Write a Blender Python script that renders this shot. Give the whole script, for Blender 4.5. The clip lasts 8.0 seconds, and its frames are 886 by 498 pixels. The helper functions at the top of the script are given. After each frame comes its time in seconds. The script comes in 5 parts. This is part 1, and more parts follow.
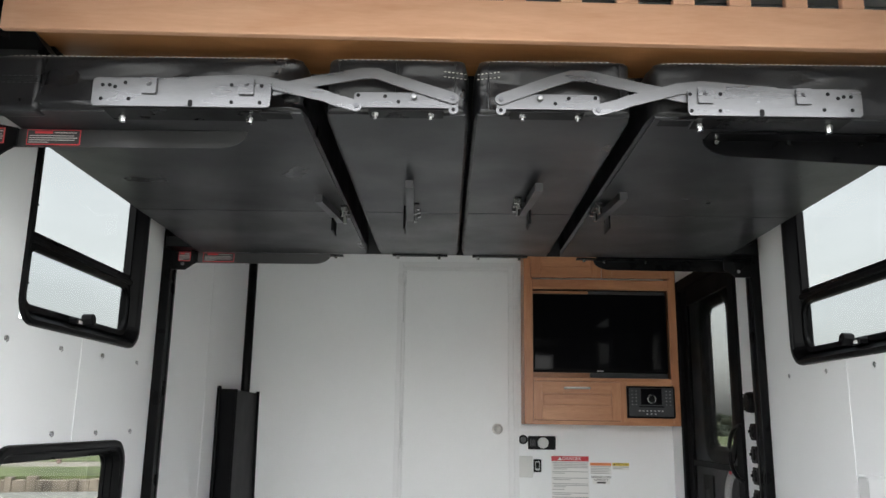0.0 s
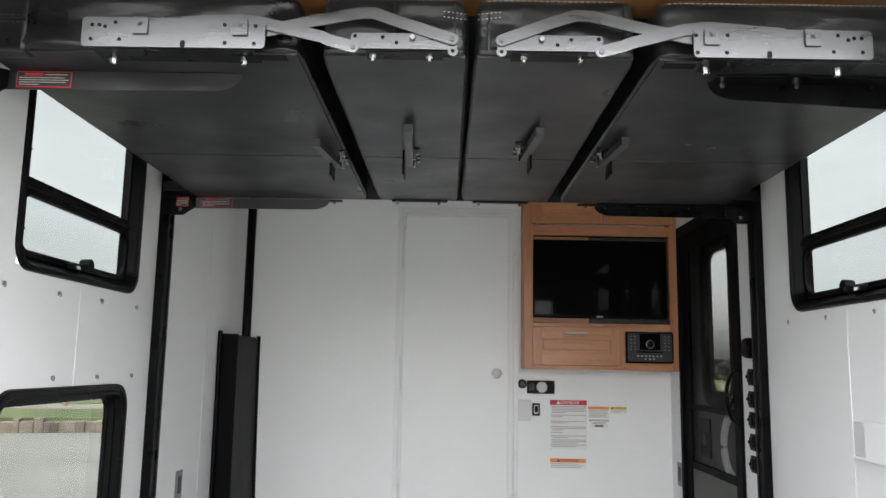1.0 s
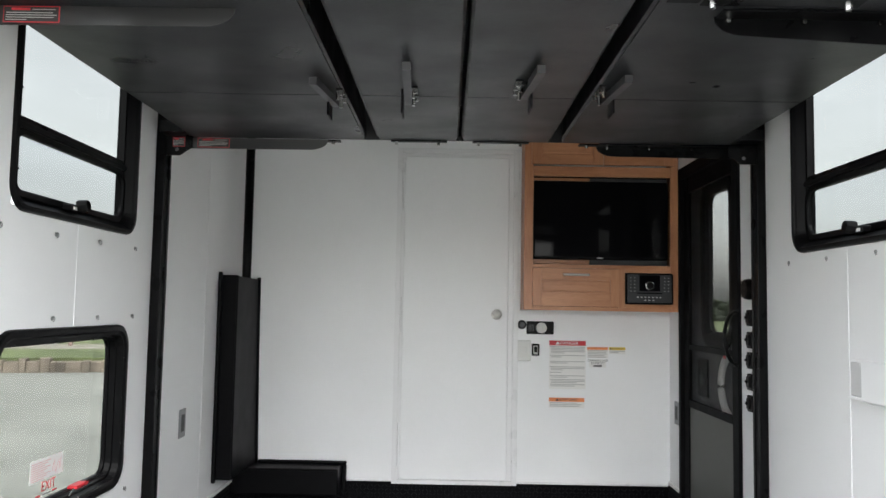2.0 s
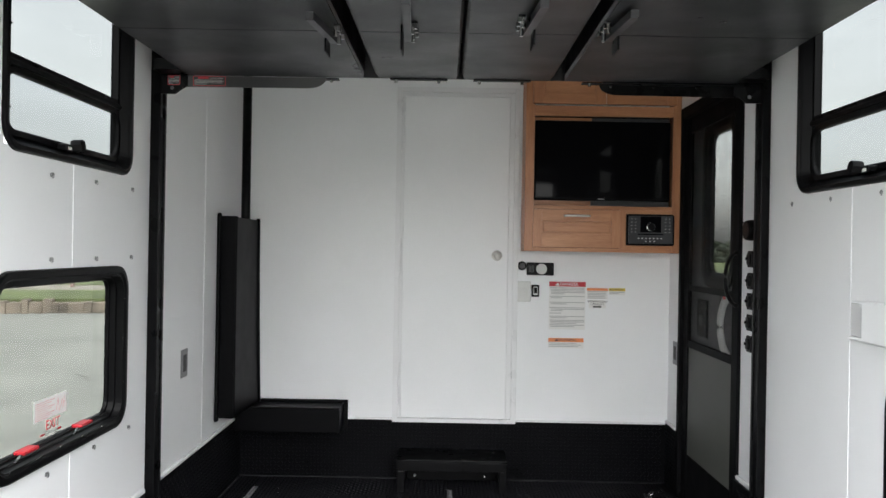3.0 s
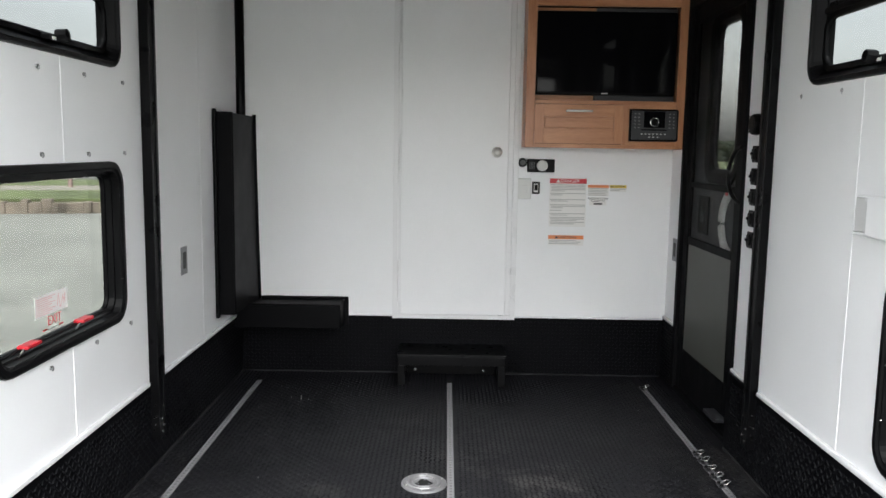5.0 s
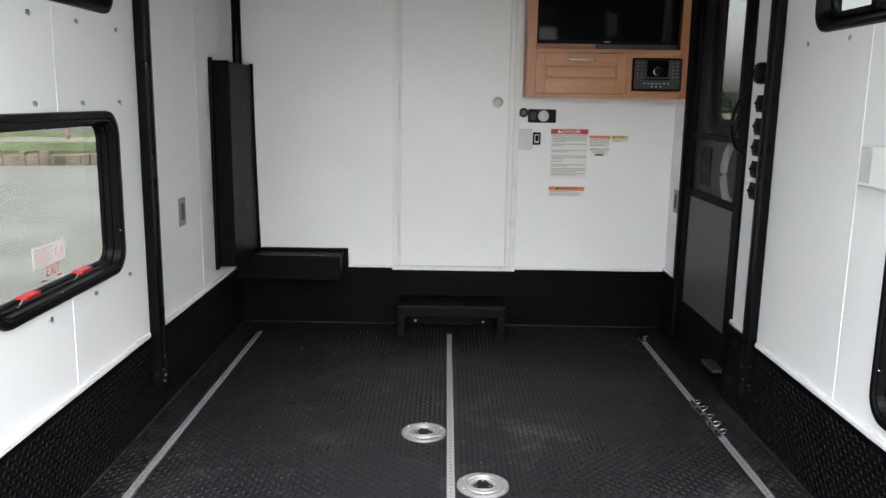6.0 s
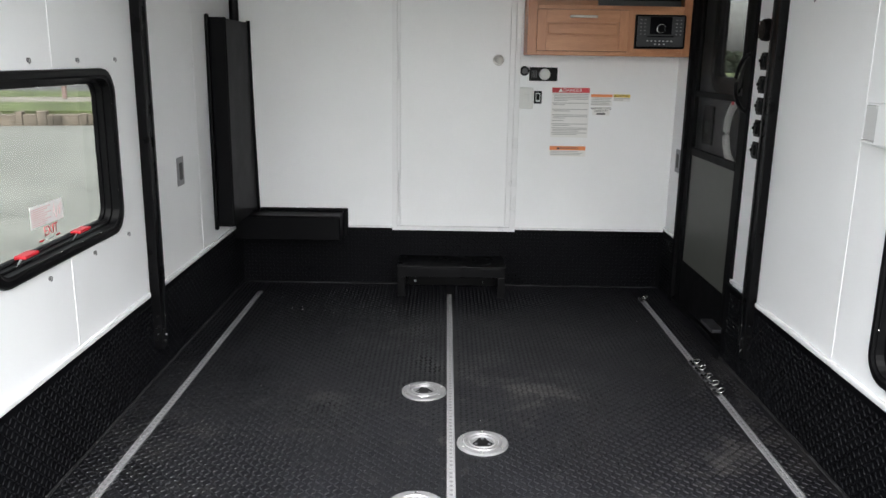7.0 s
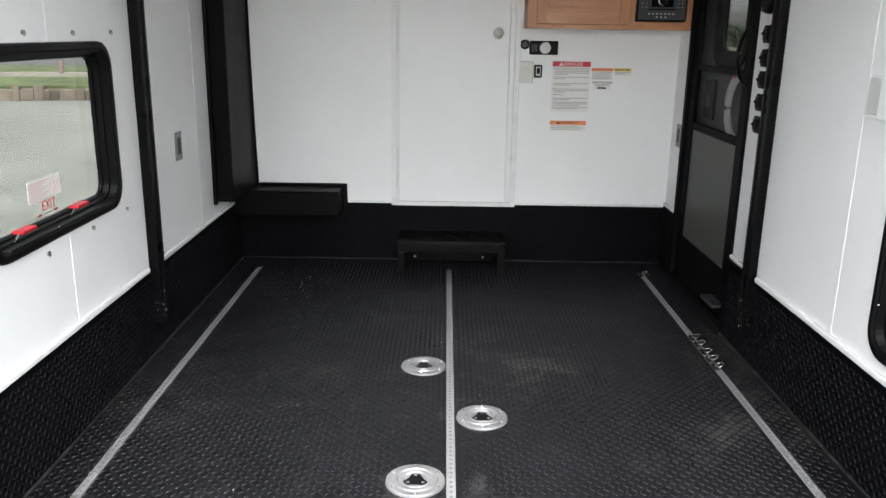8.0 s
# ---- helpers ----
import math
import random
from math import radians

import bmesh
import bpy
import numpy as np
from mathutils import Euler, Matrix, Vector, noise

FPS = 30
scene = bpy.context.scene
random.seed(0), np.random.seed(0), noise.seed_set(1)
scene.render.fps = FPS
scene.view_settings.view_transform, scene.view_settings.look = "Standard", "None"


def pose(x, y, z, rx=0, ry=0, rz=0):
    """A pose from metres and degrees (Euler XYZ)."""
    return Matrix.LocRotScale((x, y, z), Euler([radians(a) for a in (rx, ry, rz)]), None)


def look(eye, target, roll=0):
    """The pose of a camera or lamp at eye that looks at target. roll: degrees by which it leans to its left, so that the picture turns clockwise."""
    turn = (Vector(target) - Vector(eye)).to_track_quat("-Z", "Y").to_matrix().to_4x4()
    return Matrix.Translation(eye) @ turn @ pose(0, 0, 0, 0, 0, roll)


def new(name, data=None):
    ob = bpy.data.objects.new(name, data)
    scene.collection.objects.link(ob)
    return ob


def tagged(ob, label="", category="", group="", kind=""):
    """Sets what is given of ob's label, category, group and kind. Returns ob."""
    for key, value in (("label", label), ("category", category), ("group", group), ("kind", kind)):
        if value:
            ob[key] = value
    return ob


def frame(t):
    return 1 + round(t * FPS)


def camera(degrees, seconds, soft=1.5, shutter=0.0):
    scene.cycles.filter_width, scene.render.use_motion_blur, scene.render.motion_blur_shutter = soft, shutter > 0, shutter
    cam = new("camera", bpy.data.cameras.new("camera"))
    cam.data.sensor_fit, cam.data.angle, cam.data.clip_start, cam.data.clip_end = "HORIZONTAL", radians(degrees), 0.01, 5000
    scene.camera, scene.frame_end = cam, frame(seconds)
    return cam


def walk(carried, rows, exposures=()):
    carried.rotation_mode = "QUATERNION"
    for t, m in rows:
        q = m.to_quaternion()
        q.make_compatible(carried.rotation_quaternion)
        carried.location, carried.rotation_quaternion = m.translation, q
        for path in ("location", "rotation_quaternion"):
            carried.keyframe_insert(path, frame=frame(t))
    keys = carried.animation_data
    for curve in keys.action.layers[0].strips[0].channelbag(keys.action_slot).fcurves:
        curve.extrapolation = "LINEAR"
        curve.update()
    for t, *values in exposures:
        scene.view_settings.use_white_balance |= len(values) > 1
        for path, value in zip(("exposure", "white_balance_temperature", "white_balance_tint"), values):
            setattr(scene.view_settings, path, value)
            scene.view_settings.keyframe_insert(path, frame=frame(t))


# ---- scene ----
cam = camera(58.4, 8.0)
EXPOSURE = 2.64
PATH = [
    (0, (-0.046, -0.447, 1.301), (-0.06, 1.507, 1.729), 0.9),
    (0.5, (-0.044, -0.439, 1.302), (-0.058, 1.528, 1.667), 1.0),
    (1, (-0.042, -0.428, 1.305), (-0.056, 1.55, 1.598), 1.0),
    (1.5, (-0.04, -0.421, 1.303), (-0.054, 1.567, 1.524), 1.0),
    (2.8, (-0.033, -0.392, 1.306), (-0.047, 1.608, 1.335), 1.0),
    (3, (-0.039, -0.389, 1.303), (-0.05, 1.611, 1.303), 1.0),
    (3.5, (-0.039, -0.379, 1.3), (-0.049, 1.62, 1.232), 1.0),
    (4, (-0.039, -0.371, 1.297), (-0.048, 1.625, 1.168), 1.0),
    (4.5, (-0.039, -0.363, 1.292), (-0.046, 1.628, 1.102), 0.9),
    (6, (-0.038, -0.339, 1.279), (-0.042, 1.627, 0.909), 0.9),
    (6.5, (-0.037, -0.332, 1.278), (-0.041, 1.623, 0.855), 0.9),
    (7, (-0.037, -0.328, 1.272), (-0.04, 1.617, 0.806), 0.9),
    (7.5, (-0.036, -0.322, 1.269), (-0.038, 1.614, 0.766), 0.9),
    (8, (-0.037, -0.321, 1.267), (-0.038, 1.609, 0.742), 0.9),
]
walk(cam, [(t, look(eye, target, roll)) for t, eye, target, roll in PATH],
     exposures=((0.0, EXPOSURE, 6330, 10), (8.0, EXPOSURE, 6330, 10)))

# ---- light ----
GROUND = -0.75
world = bpy.data.worlds.new("overcast_sky")
scene.world = world
world.use_nodes = True
wn, wl = world.node_tree.nodes, world.node_tree.links
wn.clear()
w_out = wn.new("ShaderNodeOutputWorld")
w_bg = wn.new("ShaderNodeBackground")
w_sky = wn.new("ShaderNodeTexSky")
w_sky.sky_type = "NISHITA"
w_sky.sun_disc = False
w_sky.sun_elevation = radians(54)
w_sky.sun_rotation = radians(177)
w_sky.dust_density = 4.0
w_sky.air_density = 1.5
w_hsv = wn.new("ShaderNodeHueSaturation")
w_hsv.inputs["Saturation"].default_value = 0.16
w_tc = wn.new("ShaderNodeTexCoord")
w_map = wn.new("ShaderNodeMapping")
w_map.inputs["Scale"].default_value = (1.2, 1.2, 4.5)
w_cloud = wn.new("ShaderNodeTexNoise")
w_cloud.inputs["Scale"].default_value = 1.6
w_cloud.inputs["Detail"].default_value = 6
w_ramp = wn.new("ShaderNodeMapRange")
w_ramp.inputs["From Min"].default_value = 0.3
w_ramp.inputs["From Max"].default_value = 0.7
w_ramp.inputs["To Min"].default_value = 0.82
w_ramp.inputs["To Max"].default_value = 1.12
w_mul = wn.new("ShaderNodeVectorMath")
w_mul.operation = "SCALE"
wl.new(w_tc.outputs["Generated"], w_map.inputs["Vector"])
wl.new(w_map.outputs["Vector"], w_cloud.inputs["Vector"])
wl.new(w_cloud.outputs["Fac"], w_ramp.inputs["Value"])
wl.new(w_sky.outputs["Color"], w_hsv.inputs["Color"])
wl.new(w_hsv.outputs["Color"], w_mul.inputs[0])
wl.new(w_ramp.outputs["Result"], w_mul.inputs["Scale"])
wl.new(w_mul.outputs["Vector"], w_bg.inputs["Color"])
w_bg.inputs["Strength"].default_value = 0.15
wl.new(w_bg.outputs["Background"], w_out.inputs["Surface"])

sun_data = bpy.data.lights.new("sun", "SUN")
sun_data.energy = 1.3
sun_data.angle = radians(60)
sun_data.color = (1.0, 0.97, 0.93)
sun = new("sun", sun_data)
sun.matrix_world = look((0.5, -8, 14), (0, 2, 0))


# ---- materials ----
def material(name, color, rough=0.5, metal=0.0, var=0.12, scale=6.0, fine=90.0, bump=0.05, dist=0.002, rough_var=0.1,
             stretch=(1, 1, 1), coat=0.0, spec=0.5):
    m = bpy.data.materials.new(name)
    m.use_nodes = True
    n, l = m.node_tree.nodes, m.node_tree.links
    b = n["Principled BSDF"]
    tc = n.new("ShaderNodeTexCoord")
    mp = n.new("ShaderNodeMapping")
    mp.inputs["Scale"].default_value = stretch
    l.new(tc.outputs["Object"], mp.inputs["Vector"])
    big, small = n.new("ShaderNodeTexNoise"), n.new("ShaderNodeTexNoise")
    big.inputs["Scale"].default_value, big.inputs["Detail"].default_value = scale, 5
    small.inputs["Scale"].default_value, small.inputs["Detail"].default_value = fine, 3
    l.new(mp.outputs["Vector"], big.inputs["Vector"])
    l.new(mp.outputs["Vector"], small.inputs["Vector"])
    add = n.new("ShaderNodeMath")
    add.operation = "MULTIPLY_ADD"
    add.inputs[1].default_value = 0.35
    l.new(small.outputs["Fac"], add.inputs[0])
    l.new(big.outputs["Fac"], add.inputs[2])
    mr = n.new("ShaderNodeMapRange")
    mr.inputs["From Min"].default_value, mr.inputs["From Max"].default_value = 0.45, 0.9
    mr.inputs["To Min"].default_value, mr.inputs["To Max"].default_value = 1 - var, 1 + var
    l.new(add.outputs["Value"], mr.inputs["Value"])
    sc = n.new("ShaderNodeVectorMath")
    sc.operation = "SCALE"
    sc.inputs[0].default_value = color
    l.new(mr.outputs["Result"], sc.inputs["Scale"])
    l.new(sc.outputs["Vector"], b.inputs["Base Color"])
    rr = n.new("ShaderNodeMapRange")
    rr.inputs["From Min"].default_value, rr.inputs["From Max"].default_value = 0.3, 0.7
    rr.inputs["To Min"].default_value = max(0.02, rough - rough_var)
    rr.inputs["To Max"].default_value = min(1.0, rough + rough_var)
    l.new(big.outputs["Fac"], rr.inputs["Value"])
    l.new(rr.outputs["Result"], b.inputs["Roughness"])
    b.inputs["Metallic"].default_value = metal
    b.inputs["Coat Weight"].default_value = coat
    b.inputs["Specular IOR Level"].default_value = spec
    if bump:
        bp = n.new("ShaderNodeBump")
        bp.inputs["Strength"].default_value, bp.inputs["Distance"].default_value = bump, dist
        l.new(small.outputs["Fac"], bp.inputs["Height"])
        l.new(bp.outputs["Normal"], b.inputs["Normal"])
    return m


def wood_material(name, dark, light, axis):
    m = bpy.data.materials.new(name)
    m.use_nodes = True
    n, l = m.node_tree.nodes, m.node_tree.links
    b = n["Principled BSDF"]
    tc = n.new("ShaderNodeTexCoord")
    mp = n.new("ShaderNodeMapping")
    mp.inputs["Scale"].default_value = {"x": (1.2, 9, 9), "z": (9, 9, 1.2)}[axis]
    l.new(tc.outputs["Object"], mp.inputs["Vector"])
    g1, g2 = n.new("ShaderNodeTexNoise"), n.new("ShaderNodeTexNoise")
    g1.inputs["Scale"].default_value, g1.inputs["Detail"].default_value = 2.2, 6
    g1.inputs["Distortion"].default_value = 0.6
    g2.inputs["Scale"].default_value, g2.inputs["Detail"].default_value = 22, 4
    l.new(mp.outputs["Vector"], g1.inputs["Vector"])
    l.new(mp.outputs["Vector"], g2.inputs["Vector"])
    ma = n.new("ShaderNodeMath")
    ma.operation = "MULTIPLY_ADD"
    ma.inputs[1].default_value = 0.35
    l.new(g2.outputs["Fac"], ma.inputs[0])
    l.new(g1.outputs["Fac"], ma.inputs[2])
    cr = n.new("ShaderNodeValToRGB")
    cr.color_ramp.elements[0].position, cr.color_ramp.elements[0].color = 0.42, (*dark, 1)
    cr.color_ramp.elements[1].position, cr.color_ramp.elements[1].color = 0.92, (*light, 1)
    l.new(ma.outputs["Value"], cr.inputs["Fac"])
    l.new(cr.outputs["Color"], b.inputs["Base Color"])
    b.inputs["Roughness"].default_value = 0.38
    bp = n.new("ShaderNodeBump")
    bp.inputs["Strength"].default_value, bp.inputs["Distance"].default_value = 0.06, 0.001
    l.new(g2.outputs["Fac"], bp.inputs["Height"])
    l.new(bp.outputs["Normal"], b.inputs["Normal"])
    return m


def rubber_material(name, color, dust, spec):
    """Black tread rubber with dusty scuffs."""
    m = material(name, color, 0.42, var=0.25, scale=3, fine=140, bump=0.15, rough_var=0.08, spec=spec)
    n, l = m.node_tree.nodes, m.node_tree.links
    b = n["Principled BSDF"]
    src = b.inputs["Base Color"].links[0].from_socket
    tc = n.new("ShaderNodeTexCoord")
    a, c = n.new("ShaderNodeTexNoise"), n.new("ShaderNodeTexNoise")
    a.inputs["Scale"].default_value, a.inputs["Detail"].default_value, a.inputs["Distortion"].default_value = 8.0, 6, 0.8
    c.inputs["Scale"].default_value, c.inputs["Detail"].default_value = 1.1, 3
    l.new(tc.outputs["Object"], a.inputs["Vector"])
    l.new(tc.outputs["Object"], c.inputs["Vector"])
    mu = n.new("ShaderNodeMath")
    mu.operation = "MULTIPLY"
    l.new(a.outputs["Fac"], mu.inputs[0])
    l.new(c.outputs["Fac"], mu.inputs[1])
    mr = n.new("ShaderNodeMapRange")
    mr.inputs["From Min"].default_value, mr.inputs["From Max"].default_value = 0.27, 0.42
    mr.inputs["To Max"].default_value = dust
    l.new(mu.outputs["Value"], mr.inputs["Value"])
    far = n.new("ShaderNodeVectorMath")
    far.operation = "DISTANCE"
    far.inputs[1].default_value = (0.4, 2.35, 0.0)
    l.new(tc.outputs["Object"], far.inputs[0])
    zone = n.new("ShaderNodeMapRange")
    zone.interpolation_type = "SMOOTHSTEP"
    zone.inputs["From Min"].default_value, zone.inputs["From Max"].default_value = 0.3, 1.3
    zone.inputs["To Min"].default_value, zone.inputs["To Max"].default_value = 1.0, 0.25
    l.new(far.outputs["Value"], zone.inputs["Value"])
    both = n.new("ShaderNodeMath")
    both.operation = "MULTIPLY"
    l.new(mr.outputs["Result"], both.inputs[0])
    l.new(zone.outputs["Result"], both.inputs[1])
    mix = n.new("ShaderNodeMix")
    mix.data_type = "RGBA"
    l.new(both.outputs["Value"], mix.inputs["Factor"])
    l.new(src, mix.inputs["A"])
    mix.inputs["B"].default_value = (0.16, 0.15, 0.14, 1)
    l.new(mix.outputs["Result"], b.inputs["Base Color"])
    return m


def glass_material(name, tint, rough=0.0, alpha=0.0):
    """Thin pane: mostly clear with a real surface gloss."""
    m = bpy.data.materials.new(name)
    m.use_nodes = True
    n, l = m.node_tree.nodes, m.node_tree.links
    n.remove(n["Principled BSDF"])
    t, g, mx = n.new("ShaderNodeBsdfTransparent"), n.new("ShaderNodeBsdfGlossy"), n.new("ShaderNodeMixShader")
    lw = n.new("ShaderNodeLayerWeight")
    lw.inputs["Blend"].default_value = 0.5
    pw = n.new("ShaderNodeMath")
    pw.operation = "POWER"
    pw.inputs[1].default_value = 5.0
    l.new(lw.outputs["Facing"], pw.inputs[0])
    fr = n.new("ShaderNodeMath")
    fr.operation = "MULTIPLY_ADD"
    fr.inputs[1].default_value, fr.inputs[2].default_value = 0.12, 0.006
    l.new(pw.outputs["Value"], fr.inputs[0])
    t.inputs["Color"].default_value = (*tint, 1)
    g.inputs["Roughness"].default_value = rough
    l.new(fr.outputs["Value"], mx.inputs["Fac"])
    l.new(t.outputs["BSDF"], mx.inputs[1])
    l.new(g.outputs["BSDF"], mx.inputs[2])
    l.new(mx.outputs["Shader"], n["Material Output"].inputs["Surface"])
    return m


def screen_material(name, color, see):
    """Fine insect mesh: part open, part dark thread."""
    m = bpy.data.materials.new(name)
    m.use_nodes = True
    n, l = m.node_tree.nodes, m.node_tree.links
    b = n["Principled BSDF"]
    b.inputs["Base Color"].default_value = (*color, 1)
    b.inputs["Roughness"].default_value = 0.7
    t, mx = n.new("ShaderNodeBsdfTransparent"), n.new("ShaderNodeMixShader")
    mx.inputs["Fac"].default_value = 1 - see
    l.new(t.outputs["BSDF"], mx.inputs[1])
    l.new(b.outputs["BSDF"], mx.inputs[2])
    l.new(mx.outputs["Shader"], n["Material Output"].inputs["Surface"])
    return m


def creased(m, scale, strength):
    """Adds soft folds to a material's relief."""
    n, l = m.node_tree.nodes, m.node_tree.links
    b = n["Principled BSDF"]
    tc = n.new("ShaderNodeTexCoord")
    mp = n.new("ShaderNodeMapping")
    mp.inputs["Rotation"].default_value = (0.4, 0.9, 0.3)
    mp.inputs["Scale"].default_value = (1, 1, 2.2)
    f = n.new("ShaderNodeTexNoise")
    f.inputs["Scale"].default_value, f.inputs["Detail"].default_value, f.inputs["Distortion"].default_value = scale, 2, 0.5
    bp = n.new("ShaderNodeBump")
    bp.inputs["Strength"].default_value, bp.inputs["Distance"].default_value = strength, 0.012
    l.new(tc.outputs["Object"], mp.inputs["Vector"])
    l.new(mp.outputs["Vector"], f.inputs["Vector"])
    l.new(f.outputs["Fac"], bp.inputs["Height"])
    if b.inputs["Normal"].links:
        l.new(b.inputs["Normal"].links[0].from_socket, bp.inputs["Normal"])
    l.new(bp.outputs["Normal"], b.inputs["Normal"])
    return m


WHITE = material("white_wall_panel", (0.8, 0.805, 0.81), 0.42, var=0.025, scale=2.5, fine=160, bump=0.05, dist=0.001)
WHITE_TRIM = material("white_trim", (0.74, 0.74, 0.745), 0.35, var=0.02, bump=0.02)
WHITE_DOOR = material("white_door_skin", (0.8, 0.803, 0.808), 0.42, var=0.025, scale=2, fine=120, bump=0.03, dist=0.001)
CEIL = material("ceiling_panel", (0.72, 0.71, 0.69), 0.6, var=0.03)
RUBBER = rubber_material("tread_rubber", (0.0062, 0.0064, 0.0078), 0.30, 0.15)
# Paler copy of the tread rubber; the bars' highlights are partly in the colour.
RUBBER_BAR = material("tread_rubber_highlight", (0.0075, 0.0077, 0.0092), 0.36, var=0.3, scale=3, fine=140, bump=0.0, spec=0.19)
SEALANT = material("grey_sealant", (0.02, 0.02, 0.021), 0.85, var=0.7, scale=30, fine=160, bump=0.5, spec=0.1)
PINK_INK = material("faded_red_print", (0.62, 0.27, 0.27), 0.5, var=0.05, bump=0.0)
# Darker copies of the floor rubber, toned down against excess light on the skirting.
RUBBER_WALL = rubber_material("tread_rubber_toned_down", (0.0036, 0.0037, 0.0045), 0.0, 0.04)
SKIRTING_BAR = material("skirting_bar_toned_down", (0.0048, 0.005, 0.006), 0.34, var=0.3, scale=3, fine=140, bump=0.0, spec=0.15)
VINYL = material("black_vinyl", (0.005, 0.005, 0.006), 0.37, var=0.2, scale=9, fine=260, bump=0.25, dist=0.002, rough_var=0.1)
creased(VINYL, 9.0, 0.4)
VINYL_BASE = material("black_backing_cloth", (0.011, 0.0113, 0.0125), 0.36, var=0.22, scale=4, fine=220, bump=0.25, dist=0.002, spec=0.5)
creased(VINYL_BASE, 4.0, 0.12)
CASING = material("moulded_black_plastic", (0.0024, 0.0024, 0.003), 0.46, rough_var=0.03, var=0.1, scale=8, fine=300, bump=0.06, dist=0.001, spec=0.08)
BLACK_METAL = material("black_powder_coat", (0.003, 0.003, 0.0034), 0.33, var=0.2, scale=12, fine=300, bump=0.06, dist=0.001, spec=0.09)
DOOR_FRAME = material("matt_black_door_frame", (0.0042, 0.0042, 0.0048), 0.62, rough_var=0.05, var=0.2, scale=12, fine=300, bump=0.06, dist=0.001, spec=0.06)
GUNMETAL = material("dark_grey_steel", (0.09, 0.09, 0.095), 0.36, metal=0.8, var=0.12, scale=8, fine=200, bump=0.04, dist=0.001)
ARM_STEEL = material("satin_black_steel", (0.008, 0.008, 0.0088), 0.4, var=0.15, scale=8, fine=200, bump=0.04, dist=0.001, spec=0.9)
BLACK_PLASTIC = material("black_plastic", (0.0034, 0.0034, 0.0038), 0.38, rough_var=0.03, var=0.1, scale=8, fine=300, bump=0.08, dist=0.001, spec=0.09)
STEREO_GREY = material("stereo_charcoal", (0.022, 0.023, 0.026), 0.42, var=0.1)
GREY_PLASTIC = material("charcoal_plastic", (0.06, 0.062, 0.066), 0.45, var=0.1)
STEEL = material("brushed_steel_plate", (0.113, 0.113, 0.115), 0.32, metal=1.0, var=0.12, scale=6, fine=80, bump=0.05, dist=0.001, stretch=(1, 6, 6))
RIVET = material("dull_zinc_rivet", (0.26, 0.26, 0.26), 0.35, metal=1.0, var=0.08, bump=0.0)
CHROME = material("zinc_bolt", (0.45, 0.45, 0.44), 0.24, metal=1.0, var=0.08, bump=0.0)
ALU = material("aluminium", (0.27, 0.27, 0.276), 0.46, metal=0.6, var=0.15, scale=14, fine=120, bump=0.08, dist=0.001)
WOOD_X = wood_material("maple_across", (0.35, 0.138, 0.06), (0.57, 0.28, 0.14), "x")
# Bunk copy of the maple, lightened to make up for low light there.
WOOD_BUNK = wood_material("maple_brightened", (0.6, 0.325, 0.2), (0.72, 0.435, 0.29), "x")
WOOD_Z = wood_material("maple_upright", (0.345, 0.135, 0.058), (0.55, 0.265, 0.132), "z")
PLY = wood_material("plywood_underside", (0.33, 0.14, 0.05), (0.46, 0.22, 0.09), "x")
RED = material("red_plastic", (0.4, 0.012, 0.02), 0.4, var=0.08)
RED_INK = material("red_print", (0.52, 0.035, 0.045), 0.5, var=0.05, bump=0.0)
ORANGE = material("orange_print", (0.75, 0.24, 0.08), 0.5, var=0.05, bump=0.0)
YELLOW = material("yellow_print", (0.66, 0.48, 0.06), 0.5, var=0.05, bump=0.0)
PAPER = material("label_white", (0.74, 0.73, 0.71), 0.5, var=0.03, bump=0.0)
INK = material("grey_print", (0.42, 0.42, 0.41), 0.6, var=0.05, bump=0.0)
DARK_INK = material("black_print", (0.03, 0.03, 0.03), 0.5, var=0.05, bump=0.0)
SCREEN_BLACK = material("tv_screen", (0.004, 0.004, 0.005), 0.05, var=0.05, bump=0.0, rough_var=0.02, spec=0.08)
GLASS = glass_material("window_glass", (0.47, 0.478, 0.468))
GLASS_LOW = glass_material("awning_glass", (0.43, 0.442, 0.438))
MESH = screen_material("insect_mesh", (0.02, 0.02, 0.02), 0.8)
SMOKE = material("smoked_sheet", (0.075, 0.078, 0.068), 0.5, var=0.05, scale=3, fine=60, bump=0.0, rough_var=0.03, spec=0.3)
MATTRESS = material("grey_mattress", (0.13, 0.16, 0.17), 0.8, var=0.1)
THREAD = material("light_thread", (0.36, 0.345, 0.32), 0.7, var=0.1, bump=0.0)
TRACK_METAL = material("dull_track_metal", (0.25, 0.25, 0.258), 0.48, metal=0.3, var=0.12, scale=20, fine=200, bump=0.05, dist=0.001)
TRACK_HOLE = material("track_hole_shade", (0.13, 0.13, 0.135), 0.6, var=0.1, bump=0.0)
HANDLE = material("pale_nickel", (0.7, 0.68, 0.64), 0.35, metal=0.5, var=0.06, bump=0.0)
CLEAR_KNOB = material("satin_knob", (0.66, 0.64, 0.6), 0.2, metal=0.25, var=0.05, bump=0.0)
LENS = material("frosted_lens", (0.6, 0.6, 0.6), 0.25, var=0.06, bump=0.0)
PALE = material("pale_plastic", (0.62, 0.62, 0.6), 0.4, var=0.04, bump=0.0)
CONCRETE = material("parking_concrete", (0.255, 0.26, 0.236), 0.85, var=0.2, scale=0.6, fine=5, bump=0.0)
GRASS = material("grass_turf", (0.12, 0.147, 0.06), 0.9, var=0.5, scale=0.8, fine=7, bump=0.0)
STONE = material("kerb_stone", (0.21, 0.175, 0.14), 0.85, var=0.6, scale=2, fine=30, bump=0.4, dist=0.02)
